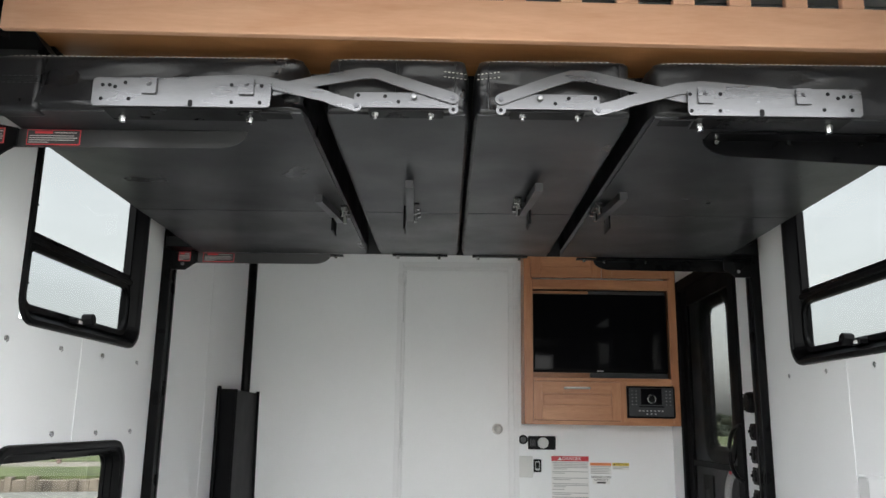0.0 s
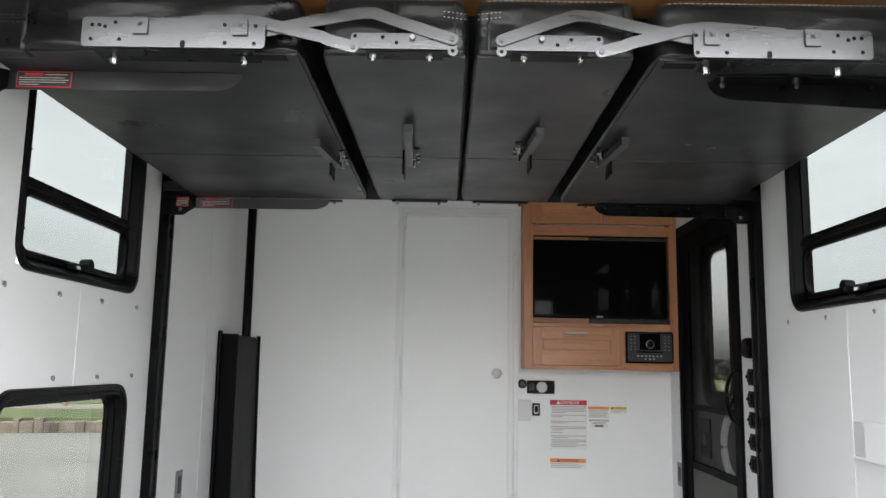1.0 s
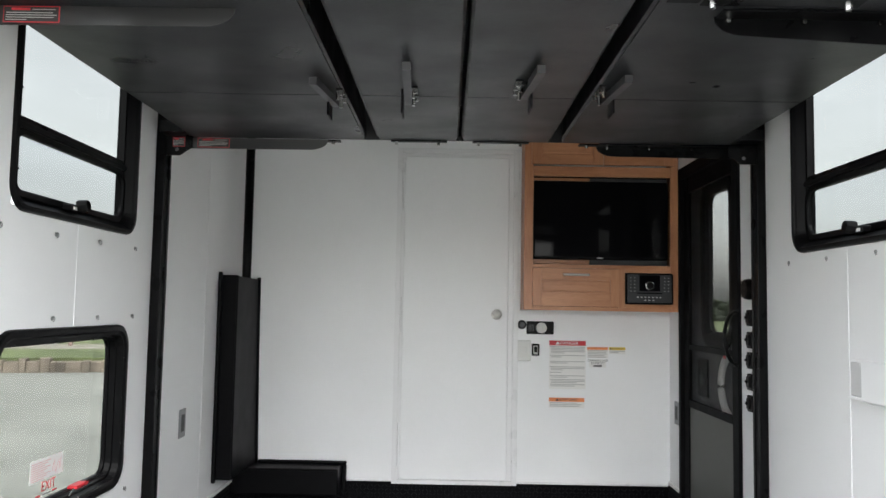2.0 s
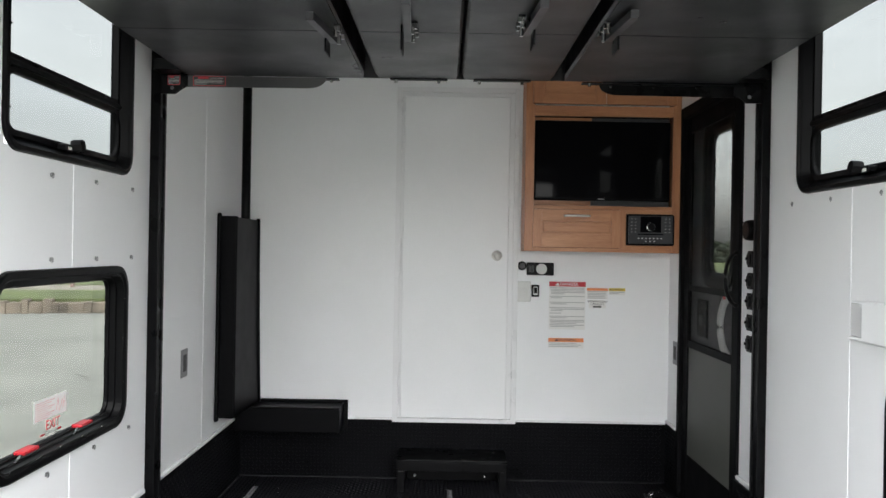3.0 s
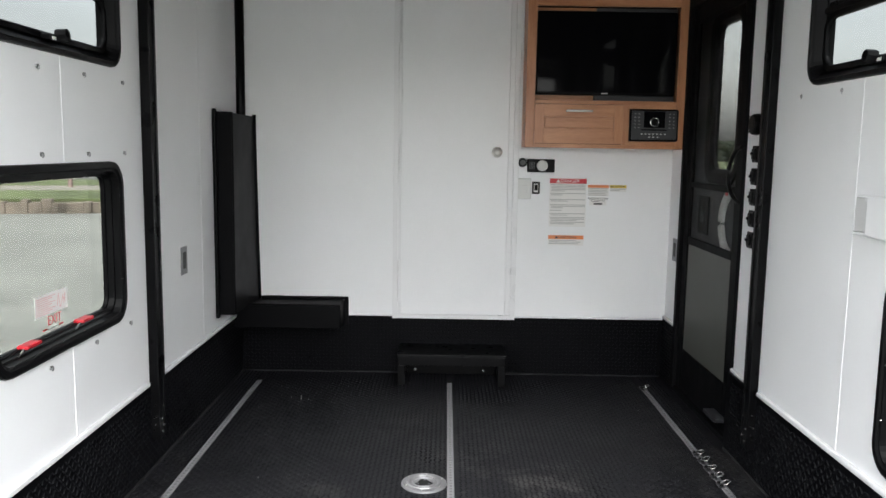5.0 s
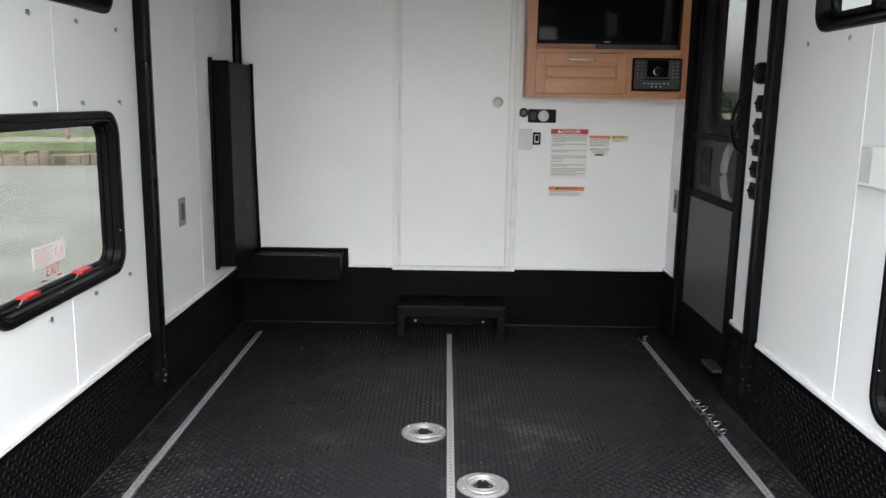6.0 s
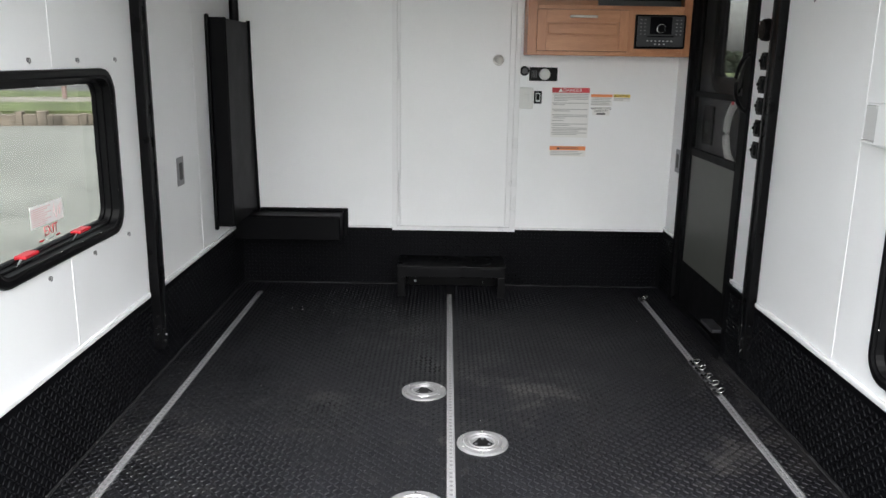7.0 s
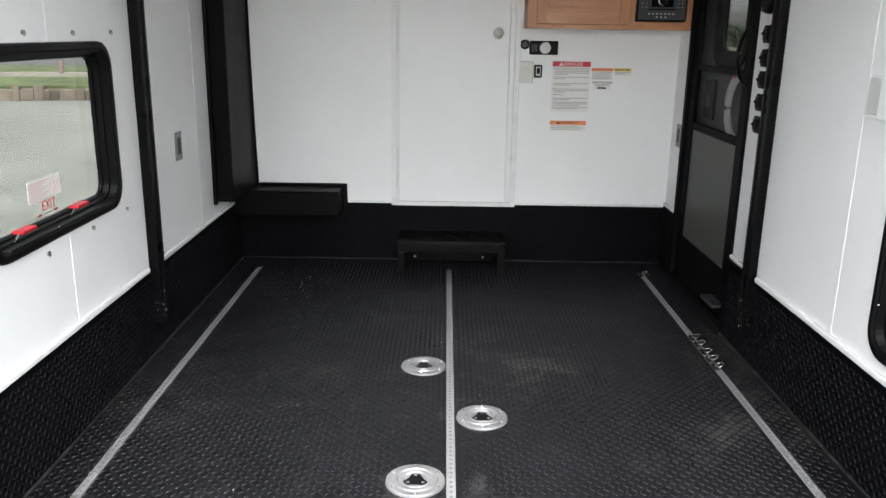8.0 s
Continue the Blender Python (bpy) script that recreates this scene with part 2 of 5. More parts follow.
ASPHALT = material("asphalt", (0.13, 0.13, 0.13), 0.9, var=0.15, scale=1, fine=4, bump=0.0)
PATH_CONCRETE = material("pale_path", (0.27, 0.25, 0.21), 0.9, var=0.12, scale=1, fine=4, bump=0.0)
POST_PINK = material("faded_pink_plastic", (0.3, 0.21, 0.19), 0.6, var=0.1)
LEAF = material("far_foliage", (0.022, 0.03, 0.016), 0.9, var=0.4, scale=0.4, fine=6, bump=0.0)
CRACK = material("tar_crack", (0.1, 0.1, 0.092), 0.9, var=0.2)


# ---- building helpers ----
def thing(name, base=(0, 0, 0), **tags):
    ob = new(name)
    ob.empty_display_size = 0.05
    ob.matrix_basis = Matrix.Translation(base)
    return tagged(ob, **tags)


def obj(name, bm, mat, smooth=False):
    me = bpy.data.meshes.new(name)
    bm.to_mesh(me)
    bm.free()
    me.materials.append(mat)
    if smooth:
        for p in me.polygons:
            p.use_smooth = True
    return new(name, me)


def world_of(ob):
    m = ob.matrix_basis.copy()
    while ob.parent:
        m = ob.parent.matrix_basis @ ob.matrix_parent_inverse @ m
        ob = ob.parent
    return m


def under(ob, parent):
    ob.parent = parent
    ob.matrix_parent_inverse = world_of(parent).inverted()
    return ob


def part(name, bm, mat, parent, label="", smooth=False):
    ob = under(obj(name, bm, mat, smooth), parent)
    return tagged(ob, label=label)


def box(x0, x1, y0, y1, z0, z1, bev=0.0, seg=2, bm=None):
    own = bmesh.new()
    r = bmesh.ops.create_cube(own, size=1.0)
    for v in r["verts"]:
        v.co = Vector(((x0 + x1) / 2 + v.co.x * (x1 - x0), (y0 + y1) / 2 + v.co.y * (y1 - y0), (z0 + z1) / 2 + v.co.z * (z1 - z0)))
    if bev:
        bmesh.ops.bevel(own, geom=own.edges[:], offset=bev, segments=seg, profile=0.5, affect="EDGES")
    if bm is None:
        return own
    me = bpy.data.meshes.new("tmp")
    own.to_mesh(me)
    own.free()
    bm.from_mesh(me)
    bpy.data.meshes.remove(me)
    return bm


def cyl(r0, r1, a, b, seg=20, bm=None, bev=0.0):
    """A closed cone or cylinder from point a to point b."""
    bm = bm or bmesh.new()
    a, b = Vector(a), Vector(b)
    rot = (b - a).to_track_quat("Z", "Y").to_matrix().to_4x4()
    m = Matrix.Translation((a + b) / 2) @ rot
    r = bmesh.ops.create_cone(bm, cap_ends=True, segments=seg, radius1=r0, radius2=r1, depth=(b - a).length, matrix=m)
    if bev:
        es = {e for v in r["verts"] for e in v.link_edges if len(e.link_faces) == 2 and e.calc_face_angle(0) > 1.2}
        bmesh.ops.bevel(bm, geom=list(es), offset=bev, segments=2, profile=0.5, affect="EDGES")
    return bm


def tube(points, r, seg=10, bm=None):
    """A round bar along a line of points."""
    bm = bm or bmesh.new()
    pts = [Vector(p) for p in points]
    rings = []
    for i, p in enumerate(pts):
        d = (pts[min(i + 1, len(pts) - 1)] - pts[max(i - 1, 0)]).normalized()
        q = d.to_track_quat("Z", "Y")
        rings.append([bm.verts.new(p + q @ Vector((r * math.cos(k * math.tau / seg), r * math.sin(k * math.tau / seg), 0))) for k in range(seg)])
    for a, b in zip(rings, rings[1:]):
        for k in range(seg):
            bm.faces.new((a[k], a[(k + 1) % seg], b[(k + 1) % seg], b[k]))
    bm.faces.new(rings[0][::-1])
    bm.faces.new(rings[-1])
    return bm


def lathe(profile, centre, seg=40, bm=None):
    """Turns (radius, height) pairs round an upright axis at centre."""
    bm = bm or bmesh.new()
    rings = []
    for r, z in profile:
        if r < 1e-6:
            rings.append([bm.verts.new((centre[0], centre[1], centre[2] + z))])
        else:
            rings.append([bm.verts.new((centre[0] + r * math.cos(k * math.tau / seg), centre[1] + r * math.sin(k * math.tau / seg), centre[2] + z)) for k in range(seg)])
    for a, b in zip(rings, rings[1:]):
        for k in range(seg):
            if len(a) == 1:
                bm.faces.new((a[0], b[k], b[(k + 1) % seg]))
            elif len(b) == 1:
                bm.faces.new((a[k], a[(k + 1) % seg], b[0]))
            else:
                bm.faces.new((a[k], a[(k + 1) % seg], b[(k + 1) % seg], b[k]))
    return bm


def rrect(u0, u1, v0, v1, r, n=7):
    """Corner-rounded rectangle, anticlockwise."""
    r = max(0.002, min(r, (u1 - u0) / 2 - 0.001, (v1 - v0) / 2 - 0.001))
    out = []
    for cu, cv, a0 in ((u1 - r, v1 - r, 0), (u0 + r, v1 - r, 90), (u0 + r, v0 + r, 180), (u1 - r, v0 + r, 270)):
        for k in range(n):
            a = radians(a0 + 90 * k / (n - 1))
            out.append((cu + r * math.cos(a), cv + r * math.sin(a)))
    return out


def side_point(side, u, v, d):
    """u along y, v up, d into the room from the side wall's face (side -1 or 1)."""
    return Vector((side * (1.2 - d), u, v))


def loft(side, rect, radius, loops, close=False):
    """A frame of steps: loops of (inset, depth) round a rectangle on a side wall."""
    bm = bmesh.new()
    rings = []
    u0, u1, v0, v1 = rect
    for inset, d in loops:
        rings.append([bm.verts.new(side_point(side, u, v, d)) for u, v in rrect(u0 + inset, u1 - inset, v0 + inset, v1 - inset, radius - inset * 0.75)])
    n = len(rings[0])
    pairs = list(zip(rings, rings[1:]))
    if close:
        pairs.append((rings[-1], rings[0]))
    for a, b in pairs:
        for k in range(n):
            bm.faces.new((a[k], a[(k + 1) % n], b[(k + 1) % n], b[k]))
    bmesh.ops.recalc_face_normals(bm, faces=bm.faces[:])
    return bm


def sheet(side, rect, radius, d, thick):
    """A flat rounded pane on a side wall."""
    bm = bmesh.new()
    a = [bm.verts.new(side_point(side, u, v, d)) for u, v in rrect(*rect, radius)]
    b = [bm.verts.new(side_point(side, u, v, d + thick)) for u, v in rrect(*rect, radius)]
    bm.faces.new(a)
    bm.faces.new(b[::-1])
    for k in range(len(a)):
        bm.faces.new((a[k], a[(k + 1) % len(a)], b[(k + 1) % len(a)], b[k]))
    bmesh.ops.recalc_face_normals(bm, faces=bm.faces[:])
    return bm


def holed(us, vs, holes, place, thick):
    """A wall slab with rectangular openings; place(u, v, d) gives the point, d 0 at the face."""
    bm = bmesh.new()
    us = sorted({*us, *(h[0] for h in holes), *(h[1] for h in holes)})
    vs = sorted({*vs, *(h[2] for h in holes), *(h[3] for h in holes)})
    solid = {}
    for i in range(len(us) - 1):
        for j in range(len(vs) - 1):
            cu, cv = (us[i] + us[i + 1]) / 2, (vs[j] + vs[j + 1]) / 2
            solid[i, j] = not any(h[0] < cu < h[1] and h[2] < cv < h[3] for h in holes)
    vert = {}

    def p(i, j, k):
        if (i, j, k) not in vert:
            vert[i, j, k] = bm.verts.new(place(us[i], vs[j], (0, thick)[k]))
        return vert[i, j, k]

    for (i, j), s in solid.items():
        if not s:
            continue
        bm.faces.new((p(i, j, 0), p(i + 1, j, 0), p(i + 1, j + 1, 0), p(i, j + 1, 0)))
        bm.faces.new((p(i, j, 1), p(i, j + 1, 1), p(i + 1, j + 1, 1), p(i + 1, j, 1)))
        for di, dj, a, b in ((-1, 0, (i, j), (i, j + 1)), (1, 0, (i + 1, j), (i + 1, j + 1)), (0, -1, (i, j), (i + 1, j)), (0, 1, (i, j + 1), (i + 1, j + 1))):
            if not solid.get((i + di, j + dj), False):
                bm.faces.new((p(*a, 0), p(*b, 0), p(*b, 1), p(*a, 1)))
    bmesh.ops.recalc_face_normals(bm, faces=bm.faces[:])
    return bm


def lettering(name, words, size, m, mat, parent):
    """Raised flat letters in the built-in font, centred at m."""
    cu = bpy.data.curves.new("letters", "FONT")
    cu.body, cu.size, cu.align_x, cu.align_y, cu.extrude = words, size, "CENTER", "CENTER", 0.0004
    tmp = bpy.data.objects.new("letters", cu)
    scene.collection.objects.link(tmp)
    me = bpy.data.meshes.new_from_object(tmp.evaluated_get(bpy.context.evaluated_depsgraph_get()))
    bpy.data.objects.remove(tmp)
    bpy.data.curves.remove(cu)
    me.transform(m)
    me.name = name
    me.materials.clear()
    me.materials.append(mat)
    return under(new(name, me), parent)


# ---- outdoors ----
def ground_sheet():
    bm = bmesh.new()
    for x, y in ((-900, -900), (900, -900), (900, 900), (-900, 900)):
        bm.verts.new((x, y, GROUND))
    bm.faces.new(bm.verts[:])
    return tagged(obj("ground", bm, CONCRETE), "pale grey-green weathered concrete parking lot", "ground", kind="structure")


GROUND_OB = ground_sheet()


VERGE = pose(-10.5, 22.8, 0, 0, 0, 17) @ Matrix.Translation((10.5, -22.8, 0))  # the verge runs askew to the vehicle


def strip(name, y0, y1, z, mat, label, category):
    ob = obj(name, box(-110, 160, y0, y1, GROUND - 0.2, z), mat)
    ob.matrix_basis = VERGE
    return tagged(ob, label, category, kind="structure")


strip("grass_verge", 23.2, 28.0, GROUND + 0.39, GRASS, "strip of short green grass behind the kerb wall", "grass")
strip("footpath", 28.0, 31.5, GROUND + 0.385, PATH_CONCRETE, "pale concrete footpath between grass strips", "path")
strip("grass_strip", 31.5, 36.6, GROUND + 0.40, GRASS, "strip of green grass beside the road", "grass")
strip("road", 36.6, 46.0, GROUND + 0.39, ASPHALT, "grey road beyond the grass verge", "road")
strip("grass_field", 46.0, 130.0, GROUND + 0.42, GRASS, "green grass field beyond the road", "grass")

kerb = thing("kerb_wall", (-30, 22.9, GROUND), label="low brown weathered stone kerb wall edging the lot", category="kerb wall", kind="structure")
random.seed(5)
kx = -45.0
while kx < 20:
    w = random.uniform(0.15, 0.5)
    h = 0.34 + random.uniform(-0.05, 0.05) + (0.045 if random.random() < 0.3 else 0)
    part("stone", box(kx, kx + w - 0.002, 22.7 + random.uniform(-0.06, 0.06), 23.2, GROUND - 0.05, GROUND + h, 0.02, 1), STONE, kerb)
    kx += w
kerb.matrix_basis = VERGE @ kerb.matrix_basis

cracks = bmesh.new()
for k in range(150):
    px, py = random.uniform(-16, -3), random.uniform(5, 20)
    a = random.uniform(-0.4, 0.4) + (1.4 if k % 3 == 0 else 0)
    last = None
    for s in range(random.randint(3, 8)):
        wdt = random.uniform(0.004, 0.018)
        pair = (cracks.verts.new((px, py - wdt, GROUND + 0.004)), cracks.verts.new((px, py + wdt, GROUND + 0.004)))
        if last:
            cracks.faces.new((last[0], pair[0], pair[1], last[1]))
        last = pair
        a += random.uniform(-0.7, 0.7)
        px += 0.16 * math.cos(a)
        py += 0.16 * math.sin(a)
tagged(obj("ground_cracks", cracks, CRACK), "thin dark tar-filled cracks in the concrete", "cracks", kind="stuff")

post = thing("marker_post", (-14.1, 29.3, GROUND + 0.385), label="small faded pink utility pedestal with blue cap beside path", category="utility pedestal")
part("pedestal", box(-14.17, -14.03, 29.23, 29.37, GROUND + 0.384, GROUND + 0.88, 0.02), POST_PINK, post)
part("cap", box(-14.175, -14.025, 29.225, 29.375, GROUND + 0.8805, GROUND + 1.08, 0.03), material("blue_cap", (0.16, 0.22, 0.36), 0.5), post, "faded blue plastic cap")

random.seed(9)
woods = bmesh.new()
ico = bmesh.new()
bmesh.ops.create_icosphere(ico, subdivisions=1, radius=1.0)
ico_v = [v.co.copy() for v in ico.verts]
ico_f = [[v.index for v in f.verts] for f in ico.faces]
ico.free()
wv, wf = [], []
for k in range(6000):
    ang = random.uniform(0, math.tau)
    dist = random.uniform(150, 175)
    top = 3.0 + 2.6 * abs(noise.noise((math.cos(ang) * 9, math.sin(ang) * 9, 0))) + random.uniform(-0.8, 0.6)
    cx, cy, cz = dist * math.cos(ang), dist * math.sin(ang), GROUND + random.uniform(0.6, top)
    s = random.uniform(0.35, 1.1)
    base = len(wv)
    for c in ico_v:
        j = random.uniform(0.6, 1.3)
        wv.append((cx + c.x * s * j * 1.4, cy + c.y * s * j * 1.4, cz + c.z * s * j))
    wf += [[base + i for i in f] for f in ico_f]
wm = bpy.data.meshes.new("far_woods")
wm.from_pydata(wv, [], wf)
wm.materials.append(LEAF)
tagged(new("far_woods", wm), "low dark green line of distant trees on the horizon", "trees", kind="stuff")

# ---- the shell ----
REAR, FRONT, TOP = 0.85, 4.1, 2.56
WAIN = 0.335
WAIN_S = 0.347
FAR_X = 1.22  # right wall beyond the lift post


def flat(name, bm, mat, label, category):
    return tagged(obj(name, bm, mat), label, category, kind="structure")


floor = flat("floor", box(-1.26, 1.26, REAR, 4.16, -0.14, 0.0), RUBBER, "black rubber floor with raised tread bars, dusty scuffs", "floor")
flat("wall_underbody", box(-1.2, 1.2, REAR + 0.05, 4.14, GROUND - 0.02, -0.141), BLACK_PLASTIC, "dark closed base under the floor", "wall")
ceiling = flat("ceiling", box(-1.28, 1.28, REAR, 4.18, TOP, TOP + 0.09), CEIL, "plain off-white ceiling panel", "ceiling")

UP_L = (1.657, 2.495, 1.545, 2.23)
LO_L = (1.615, 2.475, 0.655, 1.225)
UP_R = (1.605, 2.425, 1.515, 2.20)
LO_R = (1.01, 1.835, 0.395, 0.965)
ENTRY = (3.016, 3.866, 0.0, 2.06)


def inset(r, d):
    return (r[0] + d, r[1] - d, r[2] + d, r[3] - d)


wall_left = flat("wall_left", holed((REAR, 4.1), (WAIN, TOP), [inset(UP_L, 0.014), inset(LO_L, 0.027)], lambda u, v, d: (-1.2 - d, u, v), 0.05), WHITE, "smooth white panelled side wall", "wall")
wall_right = flat("wall_right", holed((REAR, 2.72), (WAIN, TOP), [inset(UP_R, 0.014), inset(LO_R, 0.027)], lambda u, v, d: (1.2 + d, u, v), 0.05), WHITE, "smooth white panelled side wall", "wall")
wall_entry = flat("wall_entry", holed((2.72, 4.1), (0.0, TOP), [ENTRY], lambda u, v, d: (FAR_X + d, u, v), 0.058), WHITE, "white side wall round the entry door", "wall")
wall_front = flat("wall_front", box(-1.27, 1.27, FRONT, FRONT + 0.07, 0.0, TOP), WHITE, "smooth white front wall of the garage", "wall")
flat("wall_low_left", box(-1.27, -1.205, REAR, 4.1, 0.0, WAIN), WHITE, "wall base behind the rubber skirting", "wall")
flat("wall_low_right", box(1.205, 1.27, REAR, 2.72, 0.0, WAIN), WHITE, "wall base behind the rubber skirting", "wall")

# Unseen header, added to keep sky light off the bunk front.
light_block_header = flat("light_block_header", box(-1.27, 1.27, REAR - 0.07, REAR - 0.001, 2.12, TOP + 0.09), WHITE, "unseen white header added to keep sky light off the bunk", "wall")

# Unseen returns either side, added to cut side light on the bed ends.
flat("light_block_left", box(-1.27, -0.96, REAR - 0.07, REAR - 0.001, 0.0, 2.119), WHITE, "unseen white return added to cut side light on the bed ends", "wall")
flat("light_block_right", box(0.96, 1.27, REAR - 0.07, REAR - 0.001, 0.0, 2.119), WHITE, "unseen white return added to cut side light on the bed ends", "wall")

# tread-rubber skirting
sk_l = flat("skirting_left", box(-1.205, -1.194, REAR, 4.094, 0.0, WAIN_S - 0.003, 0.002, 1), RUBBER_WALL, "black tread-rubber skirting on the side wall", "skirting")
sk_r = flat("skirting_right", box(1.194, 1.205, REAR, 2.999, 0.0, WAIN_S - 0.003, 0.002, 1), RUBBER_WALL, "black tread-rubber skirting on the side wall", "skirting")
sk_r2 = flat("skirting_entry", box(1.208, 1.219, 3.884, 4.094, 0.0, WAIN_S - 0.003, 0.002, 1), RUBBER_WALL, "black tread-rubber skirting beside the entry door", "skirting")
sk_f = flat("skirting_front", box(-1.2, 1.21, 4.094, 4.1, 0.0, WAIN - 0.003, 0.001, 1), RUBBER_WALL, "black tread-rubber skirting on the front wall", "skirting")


def cove(name, a, b):
    bm = tube([a, b], 0.006, 8)
    return flat(name, bm, SEALANT, "dull grey sealant bead along the floor edge", "trim")


cove("trim_bead_left", (-1.194, REAR, 0.001), (-1.194, 4.09, 0.001))
cove("trim_bead_right", (1.194, REAR, 0.001), (1.194, 2.99, 0.001))
cove("trim_bead_front", (-1.19, 4.094, 0.001), (1.19, 4.094, 0.001))


def rail_trim(name, x, y0, y1, side):
    bm = box(min(x, x + side * 0.016), max(x, x + side * 0.016), y0, y1, WAIN_S - 0.004, WAIN_S + 0.016, 0.006, 3)
    return flat(name, bm, WHITE_TRIM, "rounded white plastic trim above the skirting", "trim")


rail_trim("trim_left_near", -1.2, REAR, 2.655, 1)
rail_trim("trim_left_far", -1.2, 2.745, 4.09, 1)
rail_trim("trim_right_near", 1.2, REAR, 2.655, -1)
rail_trim("trim_right_mid", FAR_X, 2.75, 2.998, -1)
rail_trim("trim_right_far", FAR_X, 3.884, 4.09, -1)
flat("trim_front_left", box(-1.19, -0.335, 4.09, 4.1, WAIN - 0.003, WAIN + 0.008, 0.003), WHITE_TRIM, "thin white trim above the front skirting", "trim")
flat("trim_front_right", box(0.365, 1.2, 4.09, 4.1, WAIN - 0.003, WAIN + 0.008, 0.003), WHITE_TRIM, "thin white trim above the front skirting", "trim")


def batten(name, side, y, z0, z1, x=1.2):
    bm = box(side * x - 0.0016, side * x + 0.0016, y - 0.007, y + 0.007, z0, z1)
    return flat(name, bm, WHITE, "slim white joint strip between wall panels", "trim")


batten("trim_batten_left_low", -1, 2.07, WAIN_S + 0.016, LO_L[2] - 0.002)
batten("trim_batten_left_mid", -1, 2.065, LO_L[3] + 0.002, UP_L[2] - 0.002)
batten("trim_batten_left_far", -1, 3.40, WAIN_S + 0.016, TOP)
batten("trim_batten_right", 1, 2.055, WAIN_S + 0.016, UP_R[2] - 0.002)


# snap fasteners in rows under and between the windows
def snap_mesh():
    bm = lathe([(0.0, 0.004), (0.005, 0.0035), (0.0065, 0.001), (0.0065, 0.0)], (0, 0, 0), 14)
    tube([(0.004, 0.006, 0.003), (0.009, 0.002, 0.004), (0.009, -0.006, 0.004), (0.003, -0.009, 0.003)], 0.0016, 6, bm)
    me = bpy.data.meshes.new("snap_fastener")
    bm.to_mesh(me)
    bm.free()
    me.materials.append(RIVET)
    return me


SNAP = snap_mesh()
for side, spots in ((-1, [(1.62, 1.5), (1.92, 1.5), (2.212, 1.503), (2.512, 1.502), (1.923, 1.252), (2.221, 1.252), (2.51, 1.254), (1.92, 0.624), (2.226, 0.628), (2.513, 0.63)]),
                    (1, [(2.472, 1.487), (2.185, 1.487), (1.885, 1.487)])):
    for y, z in spots:
        ob = new("snap_fastener", SNAP)
        ob.matrix_basis = Matrix.Translation((side * 1.2, y, z)) @ Euler((radians(90), 0, radians(-90 * side))).to_matrix().to_4x4()
        tagged(ob, "tiny chrome snap fastener on white wall", "snap fastener", "snap fasteners along the wall")


# ---- windows ----
def awning_window(name, side, rect):
    u0, u1, v0, v1 = rect
    w = thing(name, (side * 1.2, (u0 + u1) / 2, v0), label="black-framed window with fixed upper pane and awning lower pane", category="window", kind="structure")
    part("window_frame", loft(side, rect, 0.075, [(0.0, 0.0), (0.002, 0.009), (0.006, 0.012), (0.018, 0.012), (0.021, 0.006), (0.026, 0.0), (0.042, -0.026), (0.05, -0.028), (0.052, -0.054)]), BLACK_PLASTIC, w)
    zb = v0 + 0.235
    part("transom_bar", box(min(side * 1.215, side * 1.249), max(side * 1.215, side * 1.249), u0 + 0.045, u1 - 0.045, zb + 0.002, zb + 0.019, 0.004), BLACK_PLASTIC, w)
    part("glazing_bar", box(min(side * 1.228, side * 1.25), max(side * 1.228, side * 1.25), u0 + 0.05, u1 - 0.05, zb + 0.02, zb + 0.038, 0.004), BLACK_METAL, w)
    low = (u0 + 0.043, u1 - 0.043, v0 + 0.043, zb + 0.003)
    sash = part("awning_sash", loft(side, low, 0.062, [(0.0, -0.034), (0.0, -0.022), (0.003, -0.019), (0.018, -0.019), (0.021, -0.023), (0.022, -0.034)]), BLACK_PLASTIC, w, "dark rounded sash of the lower pane")
    g = part("pane", sheet(side, inset(low, 0.018), 0.03, -0.027, -0.004), GLASS_LOW, sash, "clear lower pane")
    g.visible_shadow = False
    g = part("pane", sheet(side, (u0 + 0.05, u1 - 0.05, zb + 0.02, v1 - 0.05), 0.03, -0.046, -0.004), GLASS, w, "clear upper pane")
    g.visible_shadow = False
    yk = (u0 + u1) / 2 - (0.052 if side < 0 else 0.04)
    kx = lambda d: side * (1.2 - d)
    latch = part("latch", box(min(kx(-0.02), kx(0.012)), max(kx(-0.02), kx(0.012)), yk - 0.035, yk + 0.035, v0 + 0.036, v0 + 0.056, 0.004), BLACK_METAL, w)
    part("crank_knob", cyl(0.021, 0.018, (kx(0.008), yk + 0.01, v0 + 0.052), (kx(0.042), yk + 0.01, v0 + 0.056), 8, bev=0.003), BLACK_PLASTIC, latch)
    part("latch_label", box(min(kx(0.0128), kx(0.0136)), max(kx(0.0128), kx(0.0136)), yk - 0.03, yk - 0.005, v0 + 0.038, v0 + 0.048), PAPER, latch, "small white label")
    for u in (u0 + 0.017, u1 - 0.017):
        for v in (v0 + 0.11, v0 + 0.33):
            part("screw", cyl(0.004, 0.003, (kx(0.011), u, v), (kx(0.0145), u, v), 10), BLACK_METAL, w)
    return w


window_1 = awning_window("window_1", -1, UP_L)
window_2 = awning_window("window_2", 1, UP_R)


